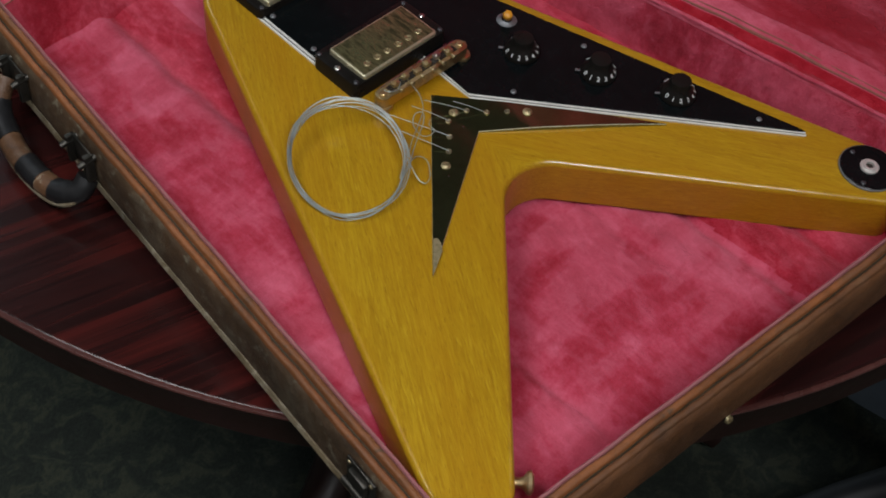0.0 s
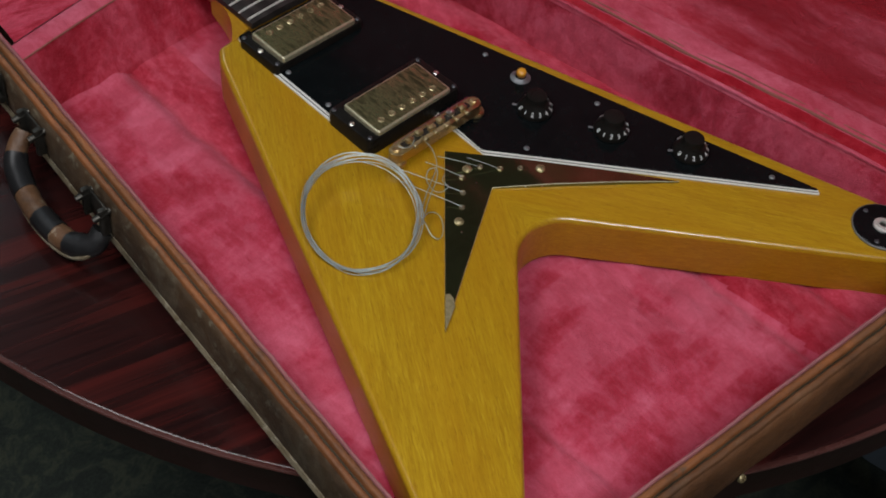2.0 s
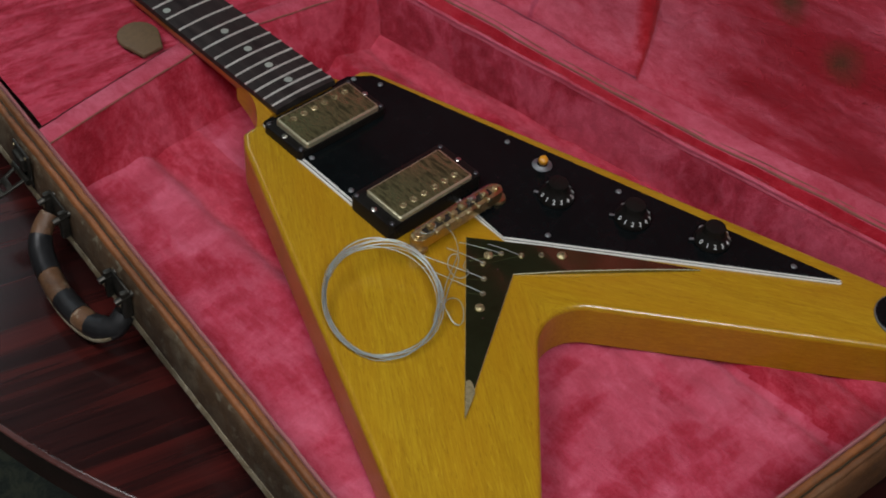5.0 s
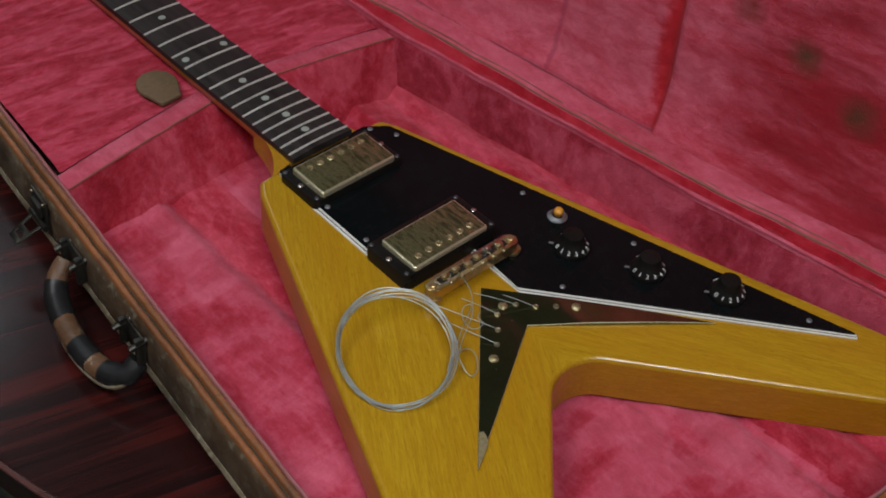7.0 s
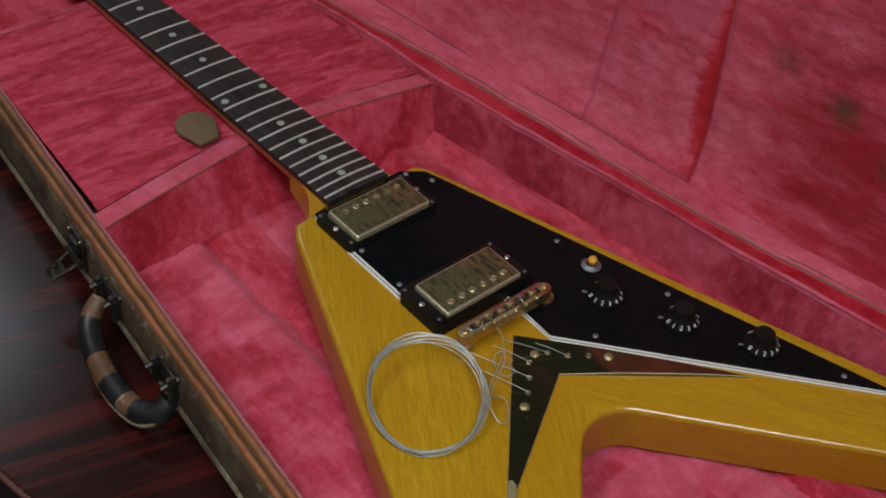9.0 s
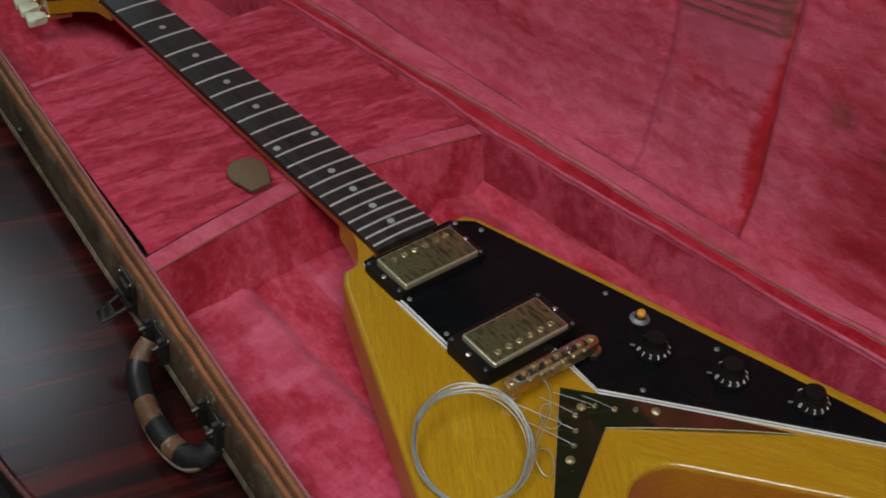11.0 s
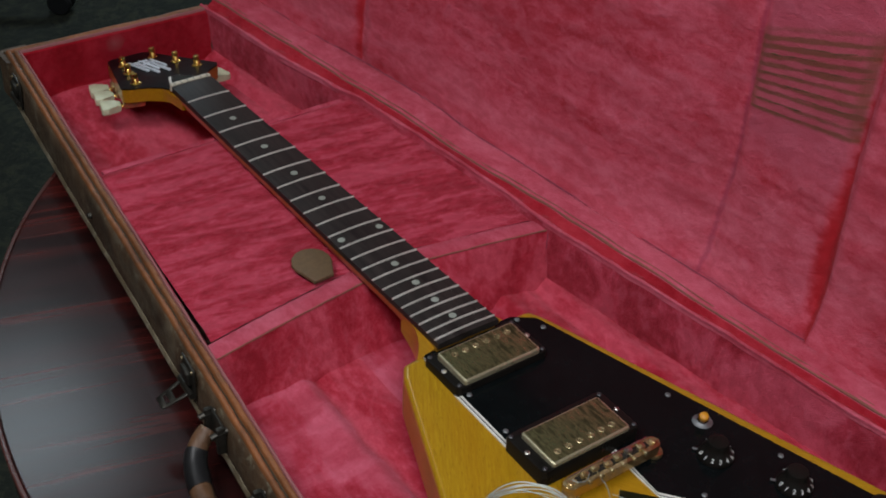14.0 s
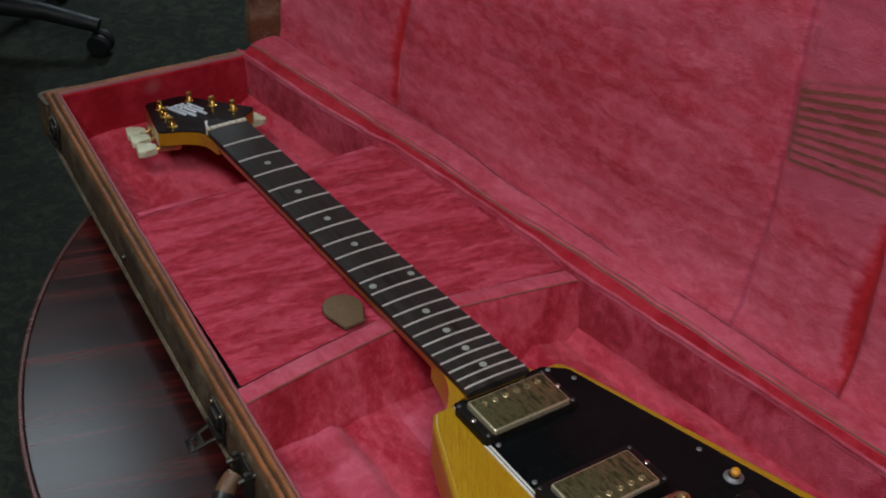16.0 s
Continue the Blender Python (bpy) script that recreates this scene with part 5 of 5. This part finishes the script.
def headstock():
    out = [(-0.0212, 0.004), (0.0212, 0.004), (0.0240, 0.016), (0.0330, 0.030), (0.0490, 0.042), (0.0535, 0.050), (0.0500, 0.060), (0.0200, 0.1595),
           (-0.0215, 0.1595), (-0.0520, 0.055), (-0.0535, 0.048), (-0.0490, 0.041), (-0.0330, 0.030), (-0.0240, 0.016)]
    rad = [0, 0, 0.01, 0.02, 0.005, 0.005, 0.006, 0.010, 0.010, 0.006, 0.004, 0.005, 0.02, 0.01]
    bm = bm_new()
    pl = fillet(out, rad, 4)
    add_prism(bm, pl, lambda x, y: hz(x, y) - 0.0015, lambda x, y: hz(x, y) - 0.0155)
    head = part("headstock", bm, KORINA_NECK, guitar, "arrow-shaped headstock with a black face", True)
    bm = bm_new()
    a, c, f = add_prism(bm, pl, hz, lambda x, y: hz(x, y) - 0.0015)
    bevel_ring(bm, a, 0.0004, 1)
    part("black_face", bm, HEAD_FACE, head)
    # neck volute
    bm = bm_new()
    add_prism(bm, [(-0.0208, -0.02), (0.0208, -0.02), (0.0230, 0.018), (-0.0230, 0.018)], lambda x, y: hz(x, max(y, 0)) - 0.003, lambda x, y: -0.0175 - 0.2 * max(0, y))
    part("neck_throat", bm, KORINA_NECK, guitar, smooth=True)
    # rod cover: black bell with a pale edge
    for nm, d, h, mt in (("rod_cover_edge", 0.0021, 0.0010, CREAM), ("rod_cover", 0.0, 0.0020, BLACK_GLOSS)):
        bm = bm_new()
        add_prism(bm, fillet([(-0.0120 - d, 0.0095), (0.0120 + d, 0.0095), (0.0105 + d, 0.024), (0.0032 + d, 0.040 + d), (-0.0032 - d, 0.040 + d), (-0.0105 - d, 0.024)], [0, 0, 0.006, 0.003, 0.003, 0.006], 4),
                  lambda x, y, h=h: hz(x, y) + h, lambda x, y: hz(x, y) + 0.0002)
        part(nm, bm, mt, head)
    # raised maker's plate: plain silver bars
    for x0, y0, w, l, a in ((-0.0110, 0.101, 0.0032, 0.046, 3), (-0.0055, 0.092, 0.0032, 0.054, 3), (0.0000, 0.100, 0.0032, 0.046, 3), (0.0055, 0.090, 0.0032, 0.054, 3), (0.0105, 0.100, 0.0030, 0.036, 3), (-0.002, 0.118, 0.017, 0.0030, 6), (0.003, 0.106, 0.015, 0.0030, 6)):
        bm = bm_new()
        m = Matrix.Translation((x0, y0, hz(x0, y0) + 0.0014)) @ pose(0, 0, 0, -14.3, 0, a)
        add_box(bm, (w, l, 0.0022), m, 0.0008)
        part("raised_emblem_bar", bm, SILVER_INK, head, "raised silver plastic emblem", True)
    tilt = pose(0, 0, 0, -14.3, 0, 0)
    for s, ys in ((-1, (0.052, 0.093, 0.124)), (1, (0.058, 0.091, 0.128))):
        for y in ys:
            x = s * (0.0360 - (y - 0.052) * 0.245)
            tun = new("tuner")
            tun.parent = guitar
            tun["label"] = "gold tuner with a pale keystone button"
            m = Matrix.Translation((x, y, hz(x, y))) @ tilt
            bm = bm_new()
            add_lathe(bm, [(0.0056, 0), (0.0056, 0.0008), (0.0042, 0.0016), (0.0036, 0.0016)], m, 20)
            part("bushing", bm, GOLD_BRIGHT, tun, smooth=True)
            bm = bm_new()
            add_lathe(bm, [(0.0034, 0.0), (0.0032, 0.0040), (0.0024, 0.0052), (0.0024, 0.0066), (0.0032, 0.0078), (0.0032, 0.0098), (0.0026, 0.0104), (0, 0.0104)], m, 18)
            add_tube(bm, [m @ Vector((-0.0032, 0, 0.0059)), m @ Vector((0.0032, 0.001, 0.0059))], 0.0008, 8)
            part("string_post", bm, GOLD_BRIGHT, tun, smooth=True)
            d = Vector((s * 0.93, 0.25, 0)).normalized()
            base = Vector((x, y, hz(x, y) - 0.021 - 0.03 * y))
            bm = bm_new()
            add_box(bm, (0.022, 0.015, 0.007), Matrix.Translation(base + d * 0.004 + Vector((0, 0, 0.003))) @ pose(0, 0, 0, 0, 0, math.degrees(math.atan2(d.y, d.x))), 0.002)
            part("gear_housing", bm, GOLD, tun, smooth=True)
            bm = bm_new()
            reach = 0.018
            add_tube(bm, [base, base + d * reach], 0.0021, 10)
            part("shaft", bm, GOLD_BRIGHT, tun, smooth=True)
            bm = bm_new()
            side = Vector((-d.y, d.x, 0))
            pr = [(reach - 0.001, 0.0048), (reach + 0.004, 0.0052), (reach + 0.012, 0.0100), (reach + 0.0175, 0.0098), (reach + 0.019, 0.0080)]
            ring = [base + d * u + side * w for u, w in pr] + [base + d * u - side * w for u, w in pr[::-1]]
            top = [bm.verts.new(p + Vector((0, 0, 0.0036))) for p in ring]
            low = [bm.verts.new(p - Vector((0, 0, 0.0036))) for p in ring]
            bm.faces.new(top), bm.faces.new(low[::-1])
            for i in range(len(ring)):
                j = (i + 1) % len(ring)
                bm.faces.new((top[i], low[i], low[j], top[j]))
            bmesh.ops.bevel(bm, geom=bm.edges[:], offset=0.0012, segments=2, profile=0.5, affect="EDGES", clamp_overlap=True)
            part("button", bm, PEARL_BUTTON, tun, "pale greenish plastic keystone button", True)


headstock()


# ---- coil of strings lying on the body ----
def smooth_curve(pts, k=8):
    """A rounded line through the points."""
    pts = [Vector(p) for p in pts]
    out = []
    for i in range(len(pts) - 1):
        p0, p1, p2, p3 = pts[max(0, i - 1)], pts[i], pts[i + 1], pts[min(len(pts) - 1, i + 2)]
        for j in range(k):
            t = j / k
            out.append(0.5 * ((2 * p1) + (p2 - p0) * t + (2 * p0 - 5 * p1 + 4 * p2 - p3) * t * t + (3 * p1 - p0 - 3 * p2 + p3) * t ** 3))
    return out + [pts[-1]]


def string_coil():
    coil = thing("coiled_guitar_strings", "loose coil of removed steel guitar strings on the body", "guitar strings")
    rnd = random.Random(11)
    u, v = Vector((0.62, 0.785)), Vector((-0.785, 0.62))
    for k in range(9):
        a0, b0 = 0.0424 + rnd.uniform(-0.0026, 0.0022), 0.0388 + rnd.uniform(-0.0024, 0.0016)
        cx, cy = -0.0893 + rnd.uniform(-0.0018, 0.0018), -0.6452 + rnd.uniform(-0.0018, 0.0018)
        ph, lift = rnd.uniform(0, 6.28), rnd.uniform(0, 0.0028)
        pts = []
        for i in range(110):
            t = 2 * math.pi * i / 110
            p = u * (a0 * math.cos(t)) + v * (b0 * math.sin(t))
            wob = 0.0007 * math.sin(3 * t + ph)
            spread = 1 + (0.05 * math.sin(ph * 3) * math.exp(-((math.cos(t) - 0.7) ** 2) * 4))
            x, y = cx + p.x * spread + wob, cy + p.y * spread + wob
            h = 0.0110 + 0.0090 * math.cos(t) + lift + 0.0005 * math.sin(5 * t + ph)
            pts.append((x, y, bz(x, y) + max(0.0008, h)))
        bm = bm_new()
        add_tube(bm, pts, rnd.choice((0.00026, 0.00032, 0.00040, 0.00046)), 6, True)
        part("string_loop", bm, STRING, coil, smooth=True)
    curls = [
        [(-0.0216, -0.6206, 9), (-0.0170, -0.6214, 12), (-0.0123, -0.6251, 12), (-0.0116, -0.6318, 10), (-0.0165, -0.6416, 9), (-0.0244, -0.6488, 10), (-0.0363, -0.6559, 11), (-0.0480, -0.6628, 11), (-0.0605, -0.6719, 10)],
        [(-0.0213, -0.6546, 9), (-0.0268, -0.6582, 10), (-0.0276, -0.6641, 10), (-0.0335, -0.6646, 9), (-0.0370, -0.6600, 9), (-0.0346, -0.6507, 10), (-0.0284, -0.6463, 12), (-0.0244, -0.6495, 13), (-0.0291, -0.6550, 12), (-0.0386, -0.6606, 11), (-0.0502, -0.6675, 11), (-0.0649, -0.6778, 10)],
        [(-0.0705, -0.6795, 9), (-0.0623, -0.6749, 9), (-0.0530, -0.6716, 8), (-0.0476, -0.6746, 6), (-0.0490, -0.6810, 5), (-0.0555, -0.6884, 4), (-0.0611, -0.6900, 4), (-0.0636, -0.6862, 6), (-0.0626, -0.6796, 9), (-0.0609, -0.6735, 11), (-0.0646, -0.6730, 12), (-0.0745, -0.6794, 9)],
        [(-0.0328, -0.6201, 17), (-0.0310, -0.6240, 17), (-0.0241, -0.6250, 16), (-0.0190, -0.6215, 17)],
    ]
    for c in curls:
        bm = bm_new()
        add_tube(bm, smooth_curve([(x, y, bz(x, y) + h / 1000) for x, y, h in c]), 0.00036, 6)
        part("string_curl", bm, STRING, coil, smooth=True)
    # cut ends that still stand in the tailpiece
    for x0, y0, dx, dy, ln in ((-0.0083, -0.6590, -0.62, 0.78, 0.026), (-0.0178, -0.6695, -0.55, 0.83, 0.046), (-0.0277, -0.6786, -0.50, 0.86, 0.044), (0.0080, -0.6605, -0.74, 0.67, 0.030), (0.0172, -0.6711, -0.70, 0.71, 0.024)):
        x1, y1 = x0 + dx * ln, y0 + dy * ln
        bm = bm_new()
        add_tube(bm, smooth_curve([(x0, y0, bz(0, y0) + 0.002), ((x0 + x1) / 2, (y0 + y1) / 2, bz(0, y0) + 0.0075), (x1, y1, bz(0, y1) + 0.011)], 6), 0.00029, 6)
        part("string_end", bm, STRING, coil, smooth=True)


string_coil()


# ---- case hardware ----
def wall_pose(y, z, out=0.0):
    """A pose on the handle-side outer wall: x outward, y along the wall towards the narrow end, z up."""
    d = Vector((x_left(y + 0.01) - x_left(y), 0.01, 0)).normalized()
    o = Vector((-d.y, d.x, 0))
    p = Vector((x_left(y), y, z)) + o * (RIM_W + 0.0018 + out)
    m = Matrix((o, d, (0, 0, 1))).transposed().to_4x4()
    return Matrix.Translation(p) @ m


def case_handle():
    hd = new("handle")
    hd.parent = case
    hd["label"] = "worn tan leather handle wrapped with black tape"
    pts = smooth_curve([(-0.1960, -0.4060, -0.042), (-0.2060, -0.4090, -0.050), (-0.2150, -0.4200, -0.057), (-0.2225, -0.4450, -0.0625), (-0.2260, -0.4740, -0.0640), (-0.2245, -0.5000, -0.0625), (-0.2170, -0.5150, -0.057), (-0.2080, -0.5160, -0.048)], 12)
    n = len(pts)
    cuts = [(0.0, 0.20, LEATHER_TAN), (0.20, 0.40, TAPE), (0.40, 0.53, LEATHER_TAN), (0.53, 0.63, TAPE), (0.63, 0.71, LEATHER_TAN), (0.71, 1.0, TAPE)]
    for a, b, mt in cuts:
        i0, i1 = int(a * (n - 1)), int(b * (n - 1)) + 1
        bm = bm_new()
        base = 0.0092 if mt is TAPE else 0.0086
        seg = pts[i0:i1 + 1]
        add_tube(bm, seg, lambda t, a=a, b=b, base=base: base * (0.72 + 0.28 * math.sin(math.pi * (0.12 + 0.76 * (a + (b - a) * t)))), 14)
        for vv in bm.verts:
            vv.co += Vector((1, 1, 1)) * 0.0006 * noise.noise(vv.co * 160)
        part("handle_wrap" if mt is TAPE else "handle_grip", bm, mt, hd, "black tape band" if mt is TAPE else "scuffed tan leather", True)
    bm = bm_new()
    add_tube(bm, [Vector(p) + Vector((-0.0075, -0.003, -0.004)) for p in pts[int(n * 0.1):int(n * 0.97)]], 0.0016, 6)
    part("handle_stitching", bm, PIPING, hd, "pale stitched edge", True)
    for y in (-0.420, -0.512):
        bm = bm_new()
        m = wall_pose(y, ZR - 0.022)
        add_box(bm, (0.0020, 0.028, 0.024), m, 0.0010)
        add_box(bm, (0.006, 0.004, 0.024), m @ Matrix.Translation((0.003, 0.012, 0)), 0.001)
        add_box(bm, (0.006, 0.004, 0.024), m @ Matrix.Translation((0.003, -0.012, 0)), 0.001)
        for dy in (-0.012, 0.012):
            add_tube(bm, [m @ Vector((-0.003, dy, 0.008)), m @ Vector((0.010, dy, 0.005))], 0.0024, 10)
        part("handle_mount", bm, IRON, hd, "blackened metal handle mount", True)


case_handle()


def case_latch(y, open_hasp):
    lt = new("latch")
    lt.parent = case
    lt["label"] = "dark tarnished metal latch" + (", hasp hanging open" if open_hasp else "")
    m = wall_pose(y, ZR - 0.018)
    bm = bm_new()
    add_box(bm, (0.0020, 0.026, 0.030), m, 0.0008)
    add_box(bm, (0.0045, 0.016, 0.012), m @ Matrix.Translation((0.0022, 0, 0.004)), 0.0015)
    add_tube(bm, [m @ Vector((0.003, -0.013, -0.008)), m @ Vector((0.003, 0.013, -0.008))], 0.0026, 10)
    part("latch_plate", bm, IRON, lt, smooth=True)
    for dy, dz in ((-0.010, 0.012), (0.010, 0.012), (-0.010, -0.012), (0.010, -0.012)):
        bm = bm_new()
        add_lathe(bm, [(0.0018, 0), (0.0014, 0.0009), (0, 0.0011)], m @ Matrix.Translation((0.001, dy, dz)) @ pose(0, 0, 0, 0, 90, 0), 10)
        part("rivet", bm, BRASS_DARK, lt, smooth=True)
    if open_hasp:
        bm = bm_new()
        h = m @ Matrix.Translation((0.004, 0.0, -0.008)) @ pose(0, 0, 0, 0, 24, 0)
        for sy in (-1, 1):
            add_box(bm, (0.020, 0.0032, 0.0018), h @ Matrix.Translation((0.010, sy * 0.0070, 0)) @ pose(0, 0, 0, 0, 0, -sy * 7), 0.0006)
        add_box(bm, (0.005, 0.014, 0.0020), h @ Matrix.Translation((0.0205, 0, 0)), 0.0008)
        add_box(bm, (0.005, 0.0135, 0.0018), h @ Matrix.Translation((0.0125, 0, 0)), 0.0006)
        part("hasp", bm, IRON, lt, smooth=True)


case_latch(-0.362, True)
case_latch(-0.823, False)
case_latch(0.118, False)


def brass_studs():
    m = wall_pose(0.140, ZR - 0.024)
    for p, r, nm in ((m, 0.0030, "corner_stud"), (Matrix.Translation((-0.0365, -0.9322, -0.0535)) @ pose(0, 0, 0, 0, 0, -90), 0.0032, "foot_stud"), (wall_pose(-0.115, ZR - 0.024), 0.0028, "wall_stud")):
        bm = bm_new()
        add_lathe(bm, [(r, -0.001), (r * 0.9, 0.0012), (r * 0.5, 0.0022), (0, 0.0025)], p @ pose(0, 0, 0, 0, 90, 0), 14)
        part(nm, bm, POLE if nm != "wall_stud" else IRON, case, smooth=True)
    # metal corner cap at the narrow end
    bm = bm_new()
    add_prism(bm, fillet([(FAR_L[0] - 0.0192, FAR_L[1] + 0.0186), (FAR_L[0] - 0.0192, FAR_L[1] - 0.012), (FAR_L[0] - 0.0160, FAR_L[1] - 0.012), (FAR_L[0] - 0.0140, FAR_L[1] + 0.014), (FAR_L[0] + 0.012, FAR_L[1] + 0.014), (FAR_L[0] + 0.012, FAR_L[1] + 0.0186)], [0.008, 0, 0, 0, 0, 0], 4), ZR - 0.003, ZR - 0.046)
    part("corner_cap", bm, LEATHER, case)


brass_studs()


def pull_tab():
    bm = bm_new()
    out = [(-0.0390, -0.3260)] + [(-0.0465 + 0.0168 * math.cos(radians(a)), -0.3035 + 0.0166 * math.sin(radians(a))) for a in range(-25, 212, 9)] + [(-0.0575, -0.3270)]
    add_rounded(bm, out, lambda x, y: POCKET_Z + 0.0050 + 0.06 * (y + 0.327), lambda x, y: POCKET_Z + 0.0018 + 0.06 * (y + 0.327), 0.0012, 3)
    part("pocket_pull_tab", bm, OLIVE, case, "olive-brown leather pull tab of the pocket lid", True)


pull_tab()


def lid_details():
    lid = next(c for c in case.children if c.name.startswith("lid"))

    def pan(y, z, off):
        return Vector((panel_x(y, z) - off, y, z))
    # dark strand where the panel meets the ledge, the crease's shade put in as colour
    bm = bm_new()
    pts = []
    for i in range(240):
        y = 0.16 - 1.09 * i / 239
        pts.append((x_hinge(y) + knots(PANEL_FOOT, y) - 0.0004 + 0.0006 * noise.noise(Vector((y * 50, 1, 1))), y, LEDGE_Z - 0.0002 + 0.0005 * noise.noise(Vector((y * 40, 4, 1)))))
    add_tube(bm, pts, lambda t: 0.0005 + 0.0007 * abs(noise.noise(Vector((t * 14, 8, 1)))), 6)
    part("foot_crease_shade", bm, SEAM_CREASE_DUSK, lid, "dusky strand for the shade in the crease at the foot of the panel", True)
    # low ribs of old glue on the browned patch

    def on_patch(u, v):
        return -0.4995 - 0.0985 * u, 0.1500 + 0.0115 * u + (0.063 + 0.020 * u) * v
    rnd = random.Random(4)
    for k in range(8):
        v, ua = 0.05 + 0.112 * k + rnd.uniform(-0.01, 0.01), rnd.uniform(0.02, 0.5)
        ub = min(0.97, ua + rnd.uniform(0.3, 0.6))
        pts = []
        for i in range(25):
            u = ua + (ub - ua) * i / 24
            pts.append(pan(*on_patch(u, v + 0.02 * noise.noise(Vector((u * 7, k * 3, 2)))), -0.0001))
        bm = bm_new()
        add_tube(bm, pts, lambda t, k=k: 0.0002 + 0.0008 * abs(noise.noise(Vector((t * 5, k * 5, 1)))), 6)
        part("glue_rib", bm, GLUE, lid, smooth=True)


lid_details()


# ---- office chairs round the table ----
def office_chair(x, y, turn, label):
    ch = thing("office_chair", label, "office chair", "chairs round the table")
    ch.matrix_basis = pose(x, y, FLOOR_Z, 0, 0, turn)
    for k in range(5):
        a = 2 * math.pi * k / 5
        c, s = math.cos(a), math.sin(a)
        bm = bm_new()
        add_tube(bm, [(0.03 * c, 0.03 * s, 0.11), (0.17 * c, 0.17 * s, 0.10), (0.30 * c, 0.30 * s, 0.075)], lambda t: 0.026 - 0.008 * t, 10)
        leg = part("base_leg", bm, DARK_PLASTIC, ch, smooth=True)
        for off in (-0.016, 0.016):
            bm = bm_new()
            add_lathe(bm, [(0, -0.011), (0.024, -0.010), (0.029, -0.004), (0.029, 0.004), (0.024, 0.010), (0, 0.011)], pose(0.30 * c - off * s, 0.30 * s + off * c, 0.0295) @ pose(0, 0, 0, 0, 0, math.degrees(a)) @ pose(0, 0, 0, 90, 0, 0), 18)
            part("caster_wheel", bm, DARK_PLASTIC, leg, smooth=True)
    bm = bm_new()
    add_lathe(bm, [(0, 0.08), (0.045, 0.08), (0.04, 0.16), (0.026, 0.17), (0.026, 0.38), (0, 0.38)], Matrix(), 20)
    part("gas_column", bm, DARK_PLASTIC, ch, smooth=True)
    bm = bm_new()
    a, c, f = add_prism(bm, fillet([(-0.23, -0.22), (0.23, -0.22), (0.24, 0.22), (-0.24, 0.22)], 0.08, 6), 0.46, 0.385)
    bevel_ring(bm, a, 0.025, 3)
    part("seat", bm, CHAIR_CLOTH, ch, smooth=True)
    bm = bm_new()
    add_tube(bm, [(0, -0.12, 0.37), (0, -0.27, 0.38), (0, -0.32, 0.50), (0, -0.31, 0.62)], 0.02, 10)
    part("back_stem", bm, DARK_PLASTIC, ch, smooth=True)
    bm = bm_new()
    add_box(bm, (0.42, 0.06, 0.40), Matrix.Translation((0, -0.30, 0.78)) @ pose(0, 0, 0, 6, 0, 0), 0.028, 3)
    part("backrest", bm, CHAIR_CLOTH, ch, smooth=True)
    for s in (-1, 1):
        bm = bm_new()
        add_tube(bm, smooth_curve([(s * 0.20, -0.02, 0.40), (s * 0.28, -0.02, 0.42), (s * 0.29, -0.03, 0.58), (s * 0.28, 0.02, 0.62)], 5), 0.014, 8)
        arm = part("arm_post", bm, DARK_PLASTIC, ch, smooth=True)
        bm = bm_new()
        add_box(bm, (0.06, 0.24, 0.03), Matrix.Translation((s * 0.28, 0.0, 0.635)), 0.012, 3)
        part("armrest", bm, DARK_PLASTIC, arm, smooth=True)


office_chair(0.30, 2.02, 32.4, "dark office chair standing on the carpet beyond the table")
office_chair(0.58, -1.02, 8, "dark blue-black office chair pushed in at the table")
